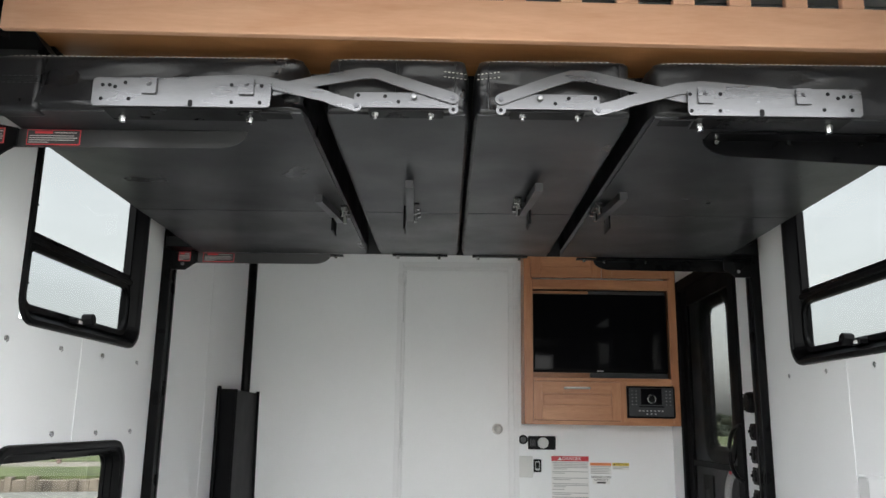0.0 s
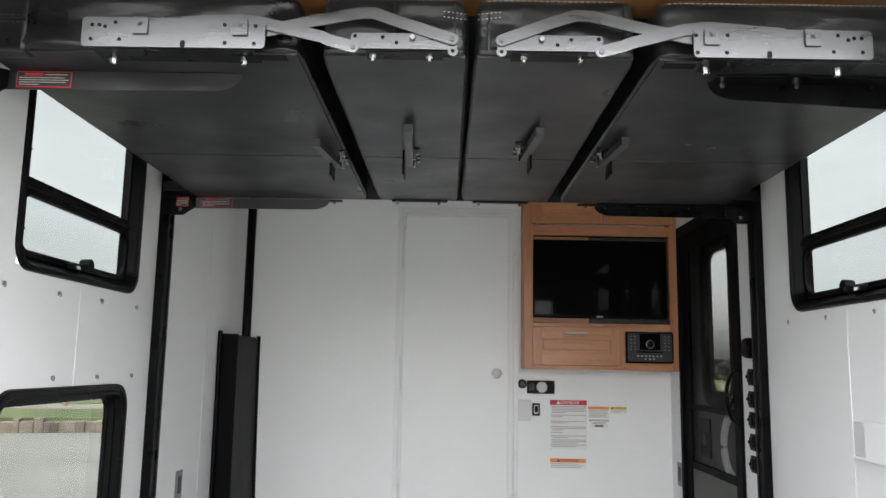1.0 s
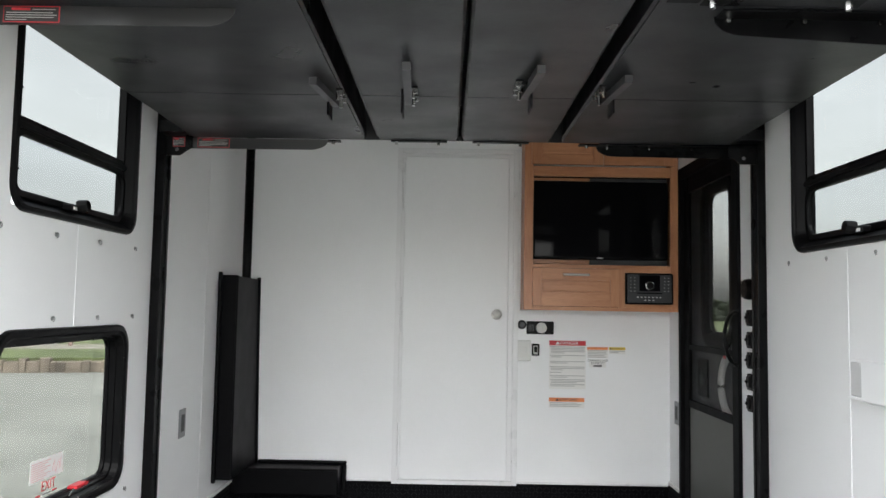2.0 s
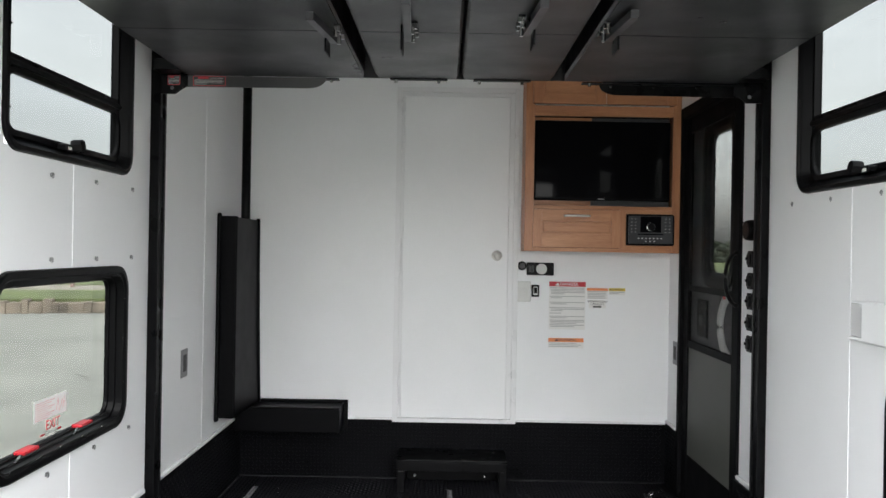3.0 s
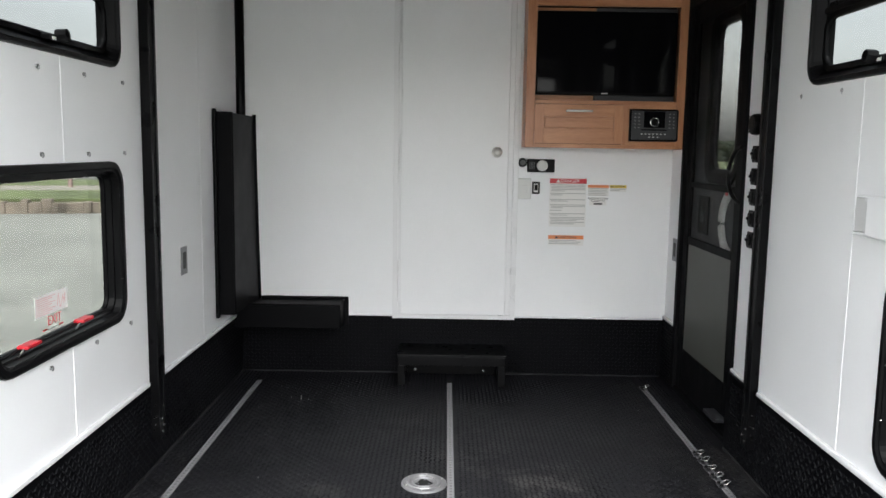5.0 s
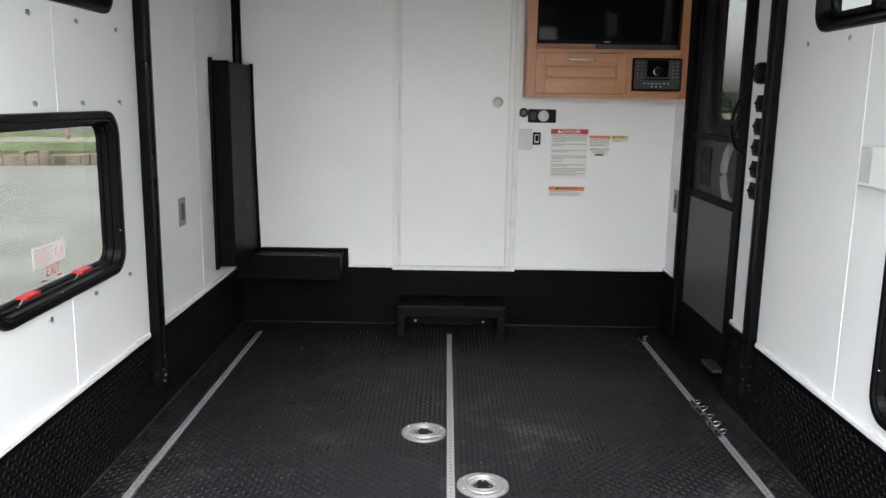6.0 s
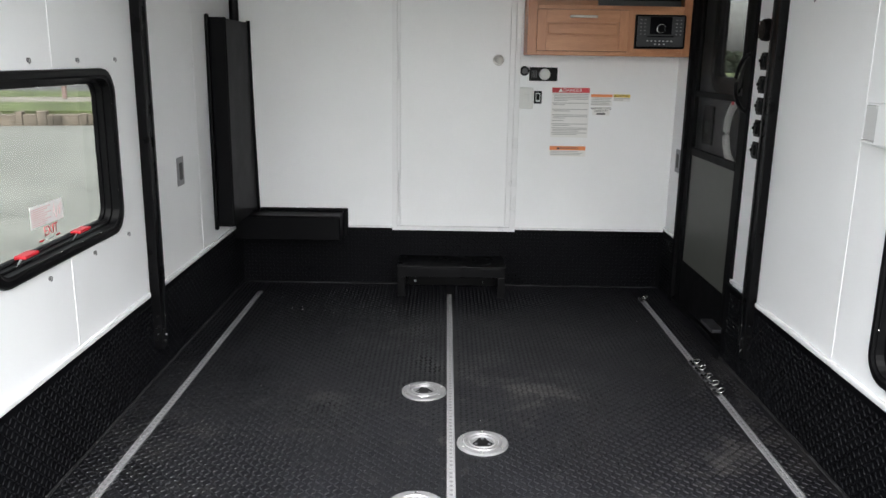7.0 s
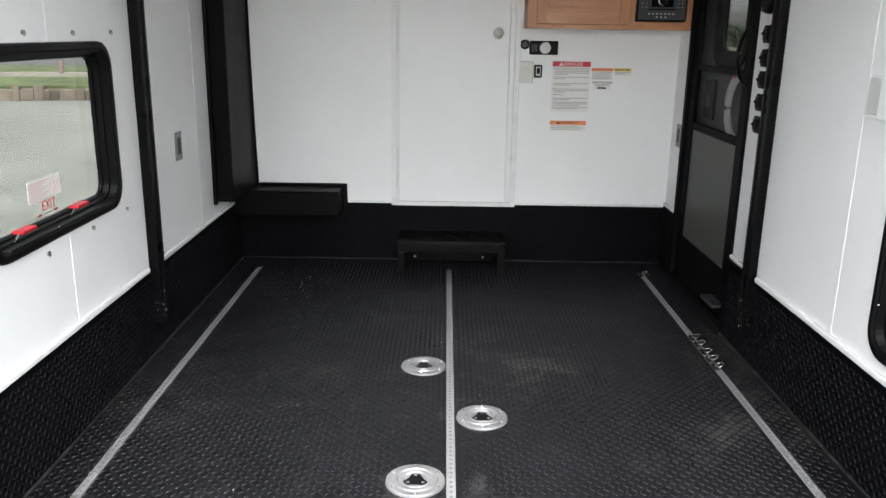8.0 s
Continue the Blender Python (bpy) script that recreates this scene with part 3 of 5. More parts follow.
def exit_window(name, side, rect, dressed):
    u0, u1, v0, v1 = rect
    w = thing(name, (side * 1.2, (u0 + u1) / 2, v0), label="black-framed emergency exit window with rounded corners", category="window", kind="structure")
    part("window_frame", loft(side, rect, 0.085, [(0.0, 0.0), (0.002, 0.010), (0.008, 0.013), (0.022, 0.013), (0.028, 0.007), (0.033, 0.006), (0.034, -0.018), (0.041, -0.02), (0.042, -0.04), (0.049, -0.042), (0.050, -0.054)]), BLACK_PLASTIC, w)
    part("glass_gasket", loft(side, inset(rect, 0.041), 0.05, [(0.0, -0.045), (0.001, -0.041), (0.010, -0.041), (0.012, -0.05)]), BLACK_METAL, w)
    g = part("pane", sheet(side, inset(rect, 0.046), 0.045, -0.048, -0.004), GLASS, w, "clear pane")
    g.visible_shadow = False
    kx = lambda d: side * (1.2 - d)

    def bx(d0, d1, *rest, **k):
        return box(min(kx(d0), kx(d1)), max(kx(d0), kx(d1)), *rest, **k)

    for u in np.arange(u0 + 0.1, u1 - 0.05, 0.14):
        part("screw", cyl(0.0035, 0.003, (kx(0.005), u, v0 + 0.031), (kx(0.008), u, v0 + 0.031), 10), CHROME, w)
    for v in (v0 + 0.15, v0 + 0.31, v0 + 0.45):
        part("screw", cyl(0.0035, 0.003, (kx(0.005), u1 - 0.031, v), (kx(0.008), u1 - 0.031, v), 10), CHROME, w)
    if dressed:
        part("release_rod", tube([(kx(-0.012), u0 + 0.06, v0 + 0.058), (kx(-0.012), u1 - 0.12, v0 + 0.058)], 0.004, 8), BLACK_METAL, w)
        for yc in (1.82, 2.157):
            tab = part("release_handle", bx(-0.022, 0.012, yc - 0.04, yc + 0.04, v0 + 0.060, v0 + 0.071, bev=0.004), RED, w, "red emergency release lever")
            part("lever_pin", tube([(kx(0.0), yc - 0.04, v0 + 0.062), (kx(-0.006), yc - 0.06, v0 + 0.045)], 0.003, 6), CHROME, tab)
        st = part("instruction_sticker", bx(-0.0475, -0.0465, 1.937, 2.137, v0 + 0.11, v0 + 0.175), PAPER, w, "white sticker with red print")
        for k in range(9):
            ln = 0.075 + 0.02 * ((k * 7) % 3)
            part("print_line", bx(-0.0465, -0.0461, 1.944, 1.944 + ln, v0 + 0.115 + k * 0.0062, v0 + 0.1167 + k * 0.0062), PINK_INK, st)
        rr = random.Random(3)
        for k in range(5):
            yy = 2.075 + 0.01 * k
            part("print_line", tube([(kx(-0.0463), yy + rr.uniform(-0.01, 0.01), v0 + 0.118 + rr.uniform(0, 0.015)), (kx(-0.0463), yy + rr.uniform(-0.005, 0.015), v0 + 0.145 + rr.uniform(0, 0.022))], 0.0006, 5), PINK_INK, st)
        lettering("exit_word", "EXIT", 0.042, pose(kx(-0.0466), 2.05, v0 + 0.089, 90, 0, 90), RED_INK, w)
        for s in (-1, 1):
            part("arrow", bx(-0.0472, -0.0466, 2.04 + s * 0.05 - 0.013, 2.04 + s * 0.05 + 0.013, v0 + 0.064, v0 + 0.069), RED_INK, w)
        part("print_line", bx(-0.0472, -0.0466, 2.015, 2.065, v0 + 0.064, v0 + 0.067), INK, w)
    return w


window_3 = exit_window("window_3", -1, LO_L, True)
window_4 = exit_window("window_4", 1, LO_R, False)


# ---- lift posts ----
def lift_post(y, side, z1):
    inner = 1.16 if side < 0 else 1.164
    x0, x1 = sorted((side * 1.199, side * inner))
    p = thing("lift_post", (side * 1.17, y, 0.12), label="tall black steel bed-lift post bolted to the wall", category="lift post", group="bed-lift posts")
    part("channel_web", box(x0, x1, y - 0.045, y - 0.002, 0.12, TOP - 0.005, 0.003), BLACK_METAL, p)
    a, b = sorted((side * 1.199, side * (inner + 0.01)))
    part("channel_flange", box(a, b, y + 0.001, y + 0.048, 0.12, TOP - 0.005, 0.003), BLACK_METAL, p)
    a, b = sorted((side * (inner + 0.004), side * (inner - 0.006)))
    part("gear_strip", box(a, b, y - 0.01, y + 0.008, 0.13, TOP - 0.01, 0.002), BLACK_METAL, p)
    for k, (dy, z) in enumerate(((-0.03, 0.15), (-0.012, 0.17), (-0.03, 0.2), (0.0, 0.205), (-0.012, 0.25))):
        part("bolt", cyl(0.0045, 0.004, (side * (inner + 0.012 + 0.3 * abs(dy)), y - 0.044, z + 0.01), (side * (inner + 0.012 + 0.3 * abs(dy)), y - 0.049, z + 0.01), 10), CHROME, p)
        part("bolt", cyl(0.005, 0.004, (side * (inner + 0.001), y + dy, z), (side * (inner - 0.007), y + dy, z), 10), CHROME, p)
    return p


for sd in (-1, 1):
    lift_post(2.722 if sd < 0 else 2.714, sd, TOP)
    lift_post(1.33, sd, TOP)

# ---- inner door in the front wall ----
DX0, DX1, DZ0, DZ1 = -0.335, 0.362, 0.322, 2.215
door_1 = thing("door_1", (0.01, 4.09, DZ0), label="closed white flush door with stepped white casing", category="door", kind="structure")


def casing(x0, x1, z0, z1, y, bev=0.004):
    return box(x0, x1, y, 4.1, z0, z1, bev)


for nm, a in (("casing", (DX0, DX0 + 0.028, DZ0, DZ1)), ("casing", (DX1 - 0.028, DX1, DZ0, DZ1)), ("casing", (DX0 + 0.0285, DX1 - 0.0285, DZ1 - 0.028, DZ1)), ("casing", (DX0 + 0.0285, DX1 - 0.0285, DZ0, DZ0 + 0.024))):
    part(nm, casing(*a, 4.084, 0.0015), WHITE_TRIM, door_1)
for nm, a in (("door_stop", (DX0 + 0.029, DX0 + 0.046, DZ0 + 0.025, DZ1 - 0.029)), ("door_stop", (DX1 - 0.057, DX1 - 0.029, DZ0 + 0.025, DZ1 - 0.029)), ("door_stop", (DX0 + 0.0465, DX1 - 0.0575, DZ1 - 0.05, DZ1 - 0.029))):
    part(nm, casing(*a, 4.088, 0.0012), WHITE_TRIM, door_1)
part("leaf", box(DX0 + 0.0475, DX1 - 0.0585, 4.0865, 4.099, DZ0 + 0.026, DZ1 - 0.0515, 0.002, 2), WHITE_DOOR, door_1)
for z0, z1 in ((0.42, 0.66), (1.16, 1.36), (1.86, 2.1)):
    part("hinge", cyl(0.006, 0.006, (DX0 + 0.033, 4.078, z0), (DX0 + 0.033, 4.078, z1), 12), WHITE_TRIM, door_1, "white painted hinge barrel")
knob = part("door_knob", cyl(0.030, 0.028, (0.241, 4.087, 1.271), (0.241, 4.078, 1.271), 28, bev=0.002), CLEAR_KNOB, door_1, "satin round door knob")
bm = cyl(0.012, 0.014, (0.241, 4.079, 1.271), (0.241, 4.05, 1.271), 20)
bmesh.ops.create_uvsphere(bm, u_segments=20, v_segments=12, radius=0.024, matrix=pose(0.241, 4.045, 1.271))
part("knob_ball", bm, CLEAR_KNOB, knob, smooth=True)

# ---- maple media cabinet on the front wall ----
CF = 3.93  # face of the cabinet


cab = thing("media_cabinet", (0.78, 4.05, 1.31), label="honey maple wall cabinet with open television bay", category="cabinet")
CX0, CX1, CZ0, CZ1 = 0.376, 1.2185, 1.3005, TOP - 0.004
part("side_panel", box(CX0, CX0 + 0.016, CF + 0.001, 4.099, CZ0, CZ1), WOOD_Z, cab)
part("side_panel", box(CX1 - 0.016, CX1, CF + 0.001, 4.099, CZ0, CZ1), WOOD_Z, cab)
part("bottom_panel", box(CX0 + 0.0165, CX1 - 0.0165, CF + 0.001, 4.099, CZ0, CZ0 + 0.014), WOOD_X, cab)
part("stile", box(CX0, 0.425, CF - 0.018, CF, CZ0, CZ1, 0.002), WOOD_Z, cab)
part("stile", box(1.174, CX1, CF - 0.018, CF, CZ0, CZ1, 0.002), WOOD_Z, cab)
for z0, z1 in ((CZ0, 1.3215), (1.531, 1.551), (2.036, 2.092), (2.48, CZ1)):
    part("rail", box(0.4252, 1.1738, CF - 0.0175, CF, z0, z1, 0.001, 1), WOOD_X, cab)
part("stile", box(0.893, 0.927, CF - 0.017, CF, 1.3217, 1.5308, 0.001, 1), WOOD_Z, cab)
part("rail", box(0.9272, 1.1738, CF - 0.017, CF, 1.3217, 1.3405, 0.001, 1), WOOD_X, cab)
part("rail", box(0.9272, 1.1738, CF - 0.017, CF, 1.51, 1.5308, 0.001, 1), WOOD_X, cab)
part("bay_back", box(0.393, 1.2, 4.085, 4.097, 1.32, 2.1), BLACK_PLASTIC, cab, "dark back of the television bay")


def cabinet_door(name, x0, x1, z0, z1, side, low, high, pull=None):
    """A framed front with a raised centre field; side, low and high are the widths of its frame."""
    y, b = CF - 0.037, CF - 0.0185
    d = part(name, box(x0, x0 + side, y, b, z0, z1, 0.0016), WOOD_Z, cab)
    part("door_stile", box(x1 - side, x1, y, b, z0, z1, 0.0016), WOOD_Z, d)
    part("door_rail", box(x0 + side + 0.0001, x1 - side - 0.0001, y + 0.0003, b, z0, z0 + low, 0.001, 1), WOOD_X, d)
    part("door_rail", box(x0 + side + 0.0001, x1 - side - 0.0001, y + 0.0003, b, z1 - high, z1, 0.001, 1), WOOD_X, d)
    part("raised_panel", box(x0 + side + 0.0002, x1 - side - 0.0002, y + 0.009, b, z0 + low + 0.0002, z1 - high - 0.0002), WOOD_X, d)
    part("panel_field", box(x0 + side + 0.008, x1 - side - 0.008, y + 0.003, y + 0.0088, z0 + low + 0.008, z1 - high - 0.008, 0.003, 2), WOOD_X, d)
    if pull:
        zp = z1 - 0.034
        part("handle", tube([(pull - 0.064, y, zp), (pull - 0.064, y - 0.02, zp), (pull - 0.055, y - 0.026, zp), (pull + 0.055, y - 0.026, zp), (pull + 0.064, y - 0.02, zp), (pull + 0.064, y, zp)], 0.0062, 10), HANDLE, d, "pale brushed nickel bar handle", True)
    return d


cabinet_door("drawer_front", 0.4225, 0.891, 1.3236, 1.528, 0.047, 0.074, 0.062, 0.657)
cabinet_door("cabinet_door", 0.4126, 0.805, 2.099, 2.476, 0.055, 0.055, 0.055)
cabinet_door("cabinet_door", 0.809, 1.19, 2.099, 2.476, 0.055, 0.055, 0.055)

tv = thing("television", (0.80, 4.05, 1.6), label="flat black television set into the cabinet bay", category="television")
part("housing", box(0.437, 1.19, 4.02, 4.08, 1.588, 2.028, 0.006), BLACK_PLASTIC, tv)
part("screen", box(0.445, 1.182, 4.0165, 4.0195, 1.602, 2.02, 0.001, 1), SCREEN_BLACK, tv, "dark glossy switched-off screen")
part("maker_mark", box(0.792, 0.827, 4.0155, 4.0185, 1.592, 1.598), PAPER, tv, "small pale badge")
part("mount_rail", box(0.756, 1.19, 4.03, 4.06, 2.031, 2.046, 0.002), GREY_PLASTIC, tv, "grey mounting rail")
part("mount_rail", box(0.756, 1.19, 4.03, 4.06, 1.559, 1.585, 0.002), GREY_PLASTIC, tv, "grey mounting rail")
part("bay_strip", box(0.437, 0.753, 4.03, 4.06, 2.031, 2.046, 0.002), WOOD_X, tv)
part("bay_strip", box(0.437, 0.753, 4.03, 4.06, 1.559, 1.585, 0.002), WOOD_X, tv)

radio = thing("stereo", (1.055, CF - 0.02, 1.353), label="black in-wall stereo with round silver dial", category="stereo")
part("fascia", box(0.928, 1.185, CF - 0.032, CF - 0.0175, 1.341, 1.509, 0.012, 4), BLACK_PLASTIC, radio)
part("inner_fascia", box(0.937, 1.176, CF - 0.036, CF - 0.0322, 1.349, 1.502, 0.003), STEREO_GREY, radio, "charcoal button panel")
part("display", box(1.0, 1.112, CF - 0.0385, CF - 0.0363, 1.412, 1.498, 0.002), SCREEN_BLACK, radio)
part("slot", box(0.988, 1.124, CF - 0.0375, CF - 0.0363, 1.398, 1.404), SCREEN_BLACK, radio)
dial = part("dial", cyl(0.026, 0.024, (1.055, CF - 0.0387, 1.441), (1.055, CF - 0.052, 1.441), 28, bev=0.002), CHROME, radio, "silver dial ring")
part("dial_cap", cyl(0.018, 0.018, (1.055, CF - 0.0525, 1.441), (1.055, CF - 0.054, 1.441), 24), BLACK_PLASTIC, dial)
for xx in (0.948, 0.969, 1.131, 1.152):
    for k in range(5):
        part("button", box(xx, xx + 0.011, CF - 0.0385, CF - 0.0363, 1.408 + k * 0.018, 1.416 + k * 0.018, 0.0015, 1), GREY_PLASTIC, radio)
        part("button_mark", box(xx + 0.003, xx + 0.008, CF - 0.0392, CF - 0.0386, 1.411 + k * 0.018, 1.413 + k * 0.018), INK, radio)
for k in range(7):
    part("button", box(0.986 + k * 0.0205, 0.996 + k * 0.0205, CF - 0.0385, CF - 0.0363, 1.376, 1.382, 0.001, 1), INK, radio)
for k in range(3):
    part("button", box(1.026 + k * 0.0225, 1.036 + k * 0.0225, CF - 0.0385, CF - 0.0363, 1.36, 1.366, 0.001, 1), INK, radio)

# ---- small fittings on the front wall ----
th = thing("thermostat", (0.487, 4.09, 1.165), label="black thermostat panel with round white dial", category="thermostat")
part("plate", box(0.411, 0.563, 4.078, 4.1, 1.164, 1.236, 0.004), BLACK_PLASTIC, th)
part("dial", cyl(0.031, 0.029, (0.493, 4.0785, 1.2), (0.493, 4.062, 1.2), 28, bev=0.003), PALE, th, "off-white round dial")
part("dial_grip", box(0.489, 0.497, 4.056, 4.063, 1.178, 1.222, 0.002), PALE, th)
for k in range(4):
    part("marking", box(0.422 + k * 0.008, 0.426 + k * 0.008, 4.0765, 4.0785, 1.18, 1.22), GREY_PLASTIC, th)

so = thing("round_socket", (0.385, 4.09, 1.2), label="round black twelve-volt socket on white wall", category="socket")
part("bezel", cyl(0.026, 0.025, (0.385, 4.1, 1.216), (0.385, 4.086, 1.216), 24, bev=0.003), BLACK_PLASTIC, so)
part("plug_cap", cyl(0.016, 0.015, (0.385, 4.0855, 1.216), (0.385, 4.076, 1.216), 20, bev=0.002), GREY_PLASTIC, so)

ga = thing("wall_plate", (0.398, 4.09, 1.015), label="pale grey blank wall plate with raised centre", category="wall plate")
part("plate", box(0.362, 0.436, 4.09, 4.1, 1.013, 1.128, 0.003), PALE, ga)
part("centre_panel", box(0.385, 0.413, 4.086, 4.0898, 1.052, 1.09, 0.002), PALE, ga)
sw = thing("light_switch", (0.462, 4.09, 1.045), label="black rocker switch with white rocker outline", category="switch")
part("plate", box(0.441, 0.484, 4.088, 4.1, 1.042, 1.11, 0.004), BLACK_PLASTIC, sw)
part("rocker_frame", box(0.450, 0.475, 4.0865, 4.0878, 1.052, 1.10, 0.003), PALE, sw)
part("rocker", box(0.4535, 0.4715, 4.080, 4.0862, 1.062, 1.095, 0.003), BLACK_PLASTIC, sw)


def wall_label(name, label, x0, x1, z0, z1, head, head_mat, word, word_mat, size, lines, sheet_mat):
    t = thing(name, ((x0 + x1) / 2, 4.099, z0), label=label, category="sticker")
    part("sheet", box(x0, x1, 4.0984, 4.0998, z0, z1), sheet_mat, t)
    part("header", box(x0, x1, 4.0976, 4.0983, z1 - head, z1), head_mat, t)
    if word:
        lettering("header_word", word, size, pose((x0 + x1) / 2 + size * 0.35, 4.0972, z1 - head / 2, 90, 0, 0), word_mat, t)
        tri = bmesh.new()
        xw = (x0 + x1) / 2 - size * len(word) * 0.36
        vs = [tri.verts.new((xw + a * size * 0.5, 4.0972, z1 - head / 2 + b * size * 0.42)) for a, b in ((-1, -0.8), (1, -0.8), (0, 0.9))]
        tri.faces.new(vs)
        part("warning_triangle", tri, word_mat, t)
    rr = random.Random(len(lines) * 7 + 1)
    for k, (frac0, frac1, z) in enumerate(lines):
        part("print_line", box(x0 + (x1 - x0) * frac0, x0 + (x1 - x0) * frac1, 4.0978, 4.0983, z - 0.0022, z + 0.0022), INK, t)
    return t


rl = random.Random(4)
d_lines = []
for blk, n in ((1.095, 5), (1.047, 2), (1.013, 2), (0.983, 3), (0.952, 1), (0.934, 2), (0.912, 3), (0.885, 2)):
    for k in range(n):
        d_lines.append((0.02 if k == 0 else 0.05, (0.97 if k < n - 1 else 0.3 + 0.5 * rl.random()), blk - k * 0.0085))
wall_label("danger_label", "white safety label with red danger heading", 0.541, 0.747, 0.86, 1.13, 0.027, RED_INK, "DANGER", PAPER, 0.026, d_lines, PAPER)
wall_label("warning_label", "white safety label with orange warning heading", 0.541, 0.740, 0.754, 0.811, 0.022, ORANGE, "WARNING", DARK_INK, 0.021, [(0.02, 0.8, 0.782), (0.02, 0.92, 0.773), (0.02, 0.85, 0.764)], PAPER)
wall_label("notice_label", "small white label with orange heading", 0.754, 0.872, 1.035, 1.097, 0.015, ORANGE, "", DARK_INK, 0.013, [(0.04, 0.96, 1.077), (0.04, 0.9, 1.068), (0.04, 0.95, 1.059), (0.04, 0.85, 1.050), (0.04, 0.9, 1.041)], PAPER)
wall_label("caution_label", "small white label with yellow caution heading", 0.877, 0.970, 1.06, 1.098, 0.016, YELLOW, "CAUTION", DARK_INK, 0.014, [(0.04, 0.96, 1.076), (0.04, 0.6, 1.068)], PAPER)
cap = thing("capacity_label", (0.815, 4.099, 0.985), label="printed black lettering about garage load capacity", category="sticker")
part("sheet", box(0.766, 0.862, 4.0984, 4.0998, 0.983, 1.029), PAPER, cap)
lettering("words", "GARAGE LOAD", 0.0165, pose(0.814, 4.0976, 1.021, 90, 0, 0), DARK_INK, cap)
lettering("words", "CAPACITY", 0.0165, pose(0.814, 4.0976, 1.006, 90, 0, 0), DARK_INK, cap)
part("print_line", box(0.79, 0.838, 4.0976, 4.0982, 0.987, 0.996), DARK_INK, cap)

# ---- black corner casing round the far post ----
guard = thing("corner_casing", (-1.14, 3.88, 0.41), label="black boxed corner casing with rolled edges on white wall", category="casing")
CREASE = -1.106
part("front_plate", box(-1.199, CREASE, 3.615, 3.633, 0.425, 1.452, 0.006, 3), CASING, guard)
bm, lip = bmesh.new(), []
rows = []
for k in range(15):
    f = k / 14
    z = 0.43 + f * 1.016
    bow = 0.018 * (1 - f) ** 1.6 - 0.002
    lip.append((-1.108 + bow, 4.088, z - 0.004 + 0.014 * f))
    rows.append([bm.verts.new((CREASE + (bow - 0.004) * u, 3.62 + 0.478 * u, z)) for u in (0, 0.33, 0.66, 1)] + [bm.verts.new((CREASE - 0.014, 4.098, z)), bm.verts.new((CREASE - 0.014, 3.626, z))])
for a, b in zip(rows, rows[1:]):
    for i in range(5):
        bm.faces.new((a[i], a[i + 1], b[i + 1], b[i]))
    bm.faces.new((a[5], a[0], b[0], b[5]))
bm.faces.new(rows[0])
bm.faces.new(rows[-1][::-1])
bmesh.ops.recalc_face_normals(bm, faces=bm.faces[:])
part("side_plate", bm, CASING, guard)
part("wall_flange", box(-1.199, -1.18, 3.588, 3.6145, 0.412, 1.466, 0.007, 3), CASING, guard)
part("wall_flange", tube(lip, 0.0105, 10), CASING, guard, smooth=True)
part("corner_lip", cyl(0.005, 0.005, (CREASE, 3.616, 0.43), (CREASE, 3.616, 1.45), 12), CASING, guard)

low = thing("duct_casing", (-0.85, 4.0, 0.29), label="black low boxed casing along front wall base", category="casing")
part("cover", box(-1.199, -0.612, 3.935, 4.098, 0.283, 0.424, 0.009, 3), CASING, low)
part("wall_flange", box(-1.08, -0.585, 4.076, 4.0935, 0.4245, 0.442, 0.006, 3), CASING, low)
part("wall_flange", box(-0.6115, -0.585, 4.072, 4.0935, 0.28, 0.424, 0.006, 3), CASING, low)
part("front_lip", tube([(-1.19, 3.936, 0.418), (-0.615, 3.936, 0.418)], 0.005, 8), CASING, low)

pole = thing("corner_pole", (-1.13, 3.9, 1.3), label="slim black upright pole rising from corner casing", category="pole")
part("pole_tube", tube([(-1.135, 3.9, 0.44), (-1.135, 3.9, TOP - 0.002)], 0.024, 18), BLACK_METAL, pole, smooth=True)

# ---- step below the inner door ----
stp = thing("step_stool", (0.005, 3.95, 0.0), label="low black metal step below the inner door", category="step")
SX0, SX1, SY0, SZ = -0.292, 0.302, 3.842, 0.176
part("tread", box(SX0, SX1, SY0 - 0.004, 4.088, SZ - 0.012, SZ, 0.004, 3), BLACK_METAL, stp)
part("front_apron", box(SX0 + 0.004, SX1 - 0.004, SY0, SY0 + 0.012, SZ - 0.062, SZ - 0.0125, 0.002), BLACK_METAL, stp)
for x0, x1 in ((SX0 + 0.004, SX0 + 0.045), (SX1 - 0.045, SX1 - 0.004)):
    part("leg", box(x0, x1, SY0 + 0.001, SY0 + 0.03, 0.001, SZ - 0.0625, 0.003), BLACK_METAL, stp)
    part("leg", box(x0, x1, 4.05, 4.085, 0.001, SZ - 0.0125, 0.003), BLACK_METAL, stp)
part("back_rail", box(SX0 + 0.046, SX1 - 0.046, 4.065, 4.085, 0.004, 0.058, 0.003), BLACK_METAL, stp)
for xx in (-0.2, 0.19):
    part("bolt", cyl(0.008, 0.006, (xx, 4.065, 0.03), (xx, 4.056, 0.03), 12), CHROME, stp)

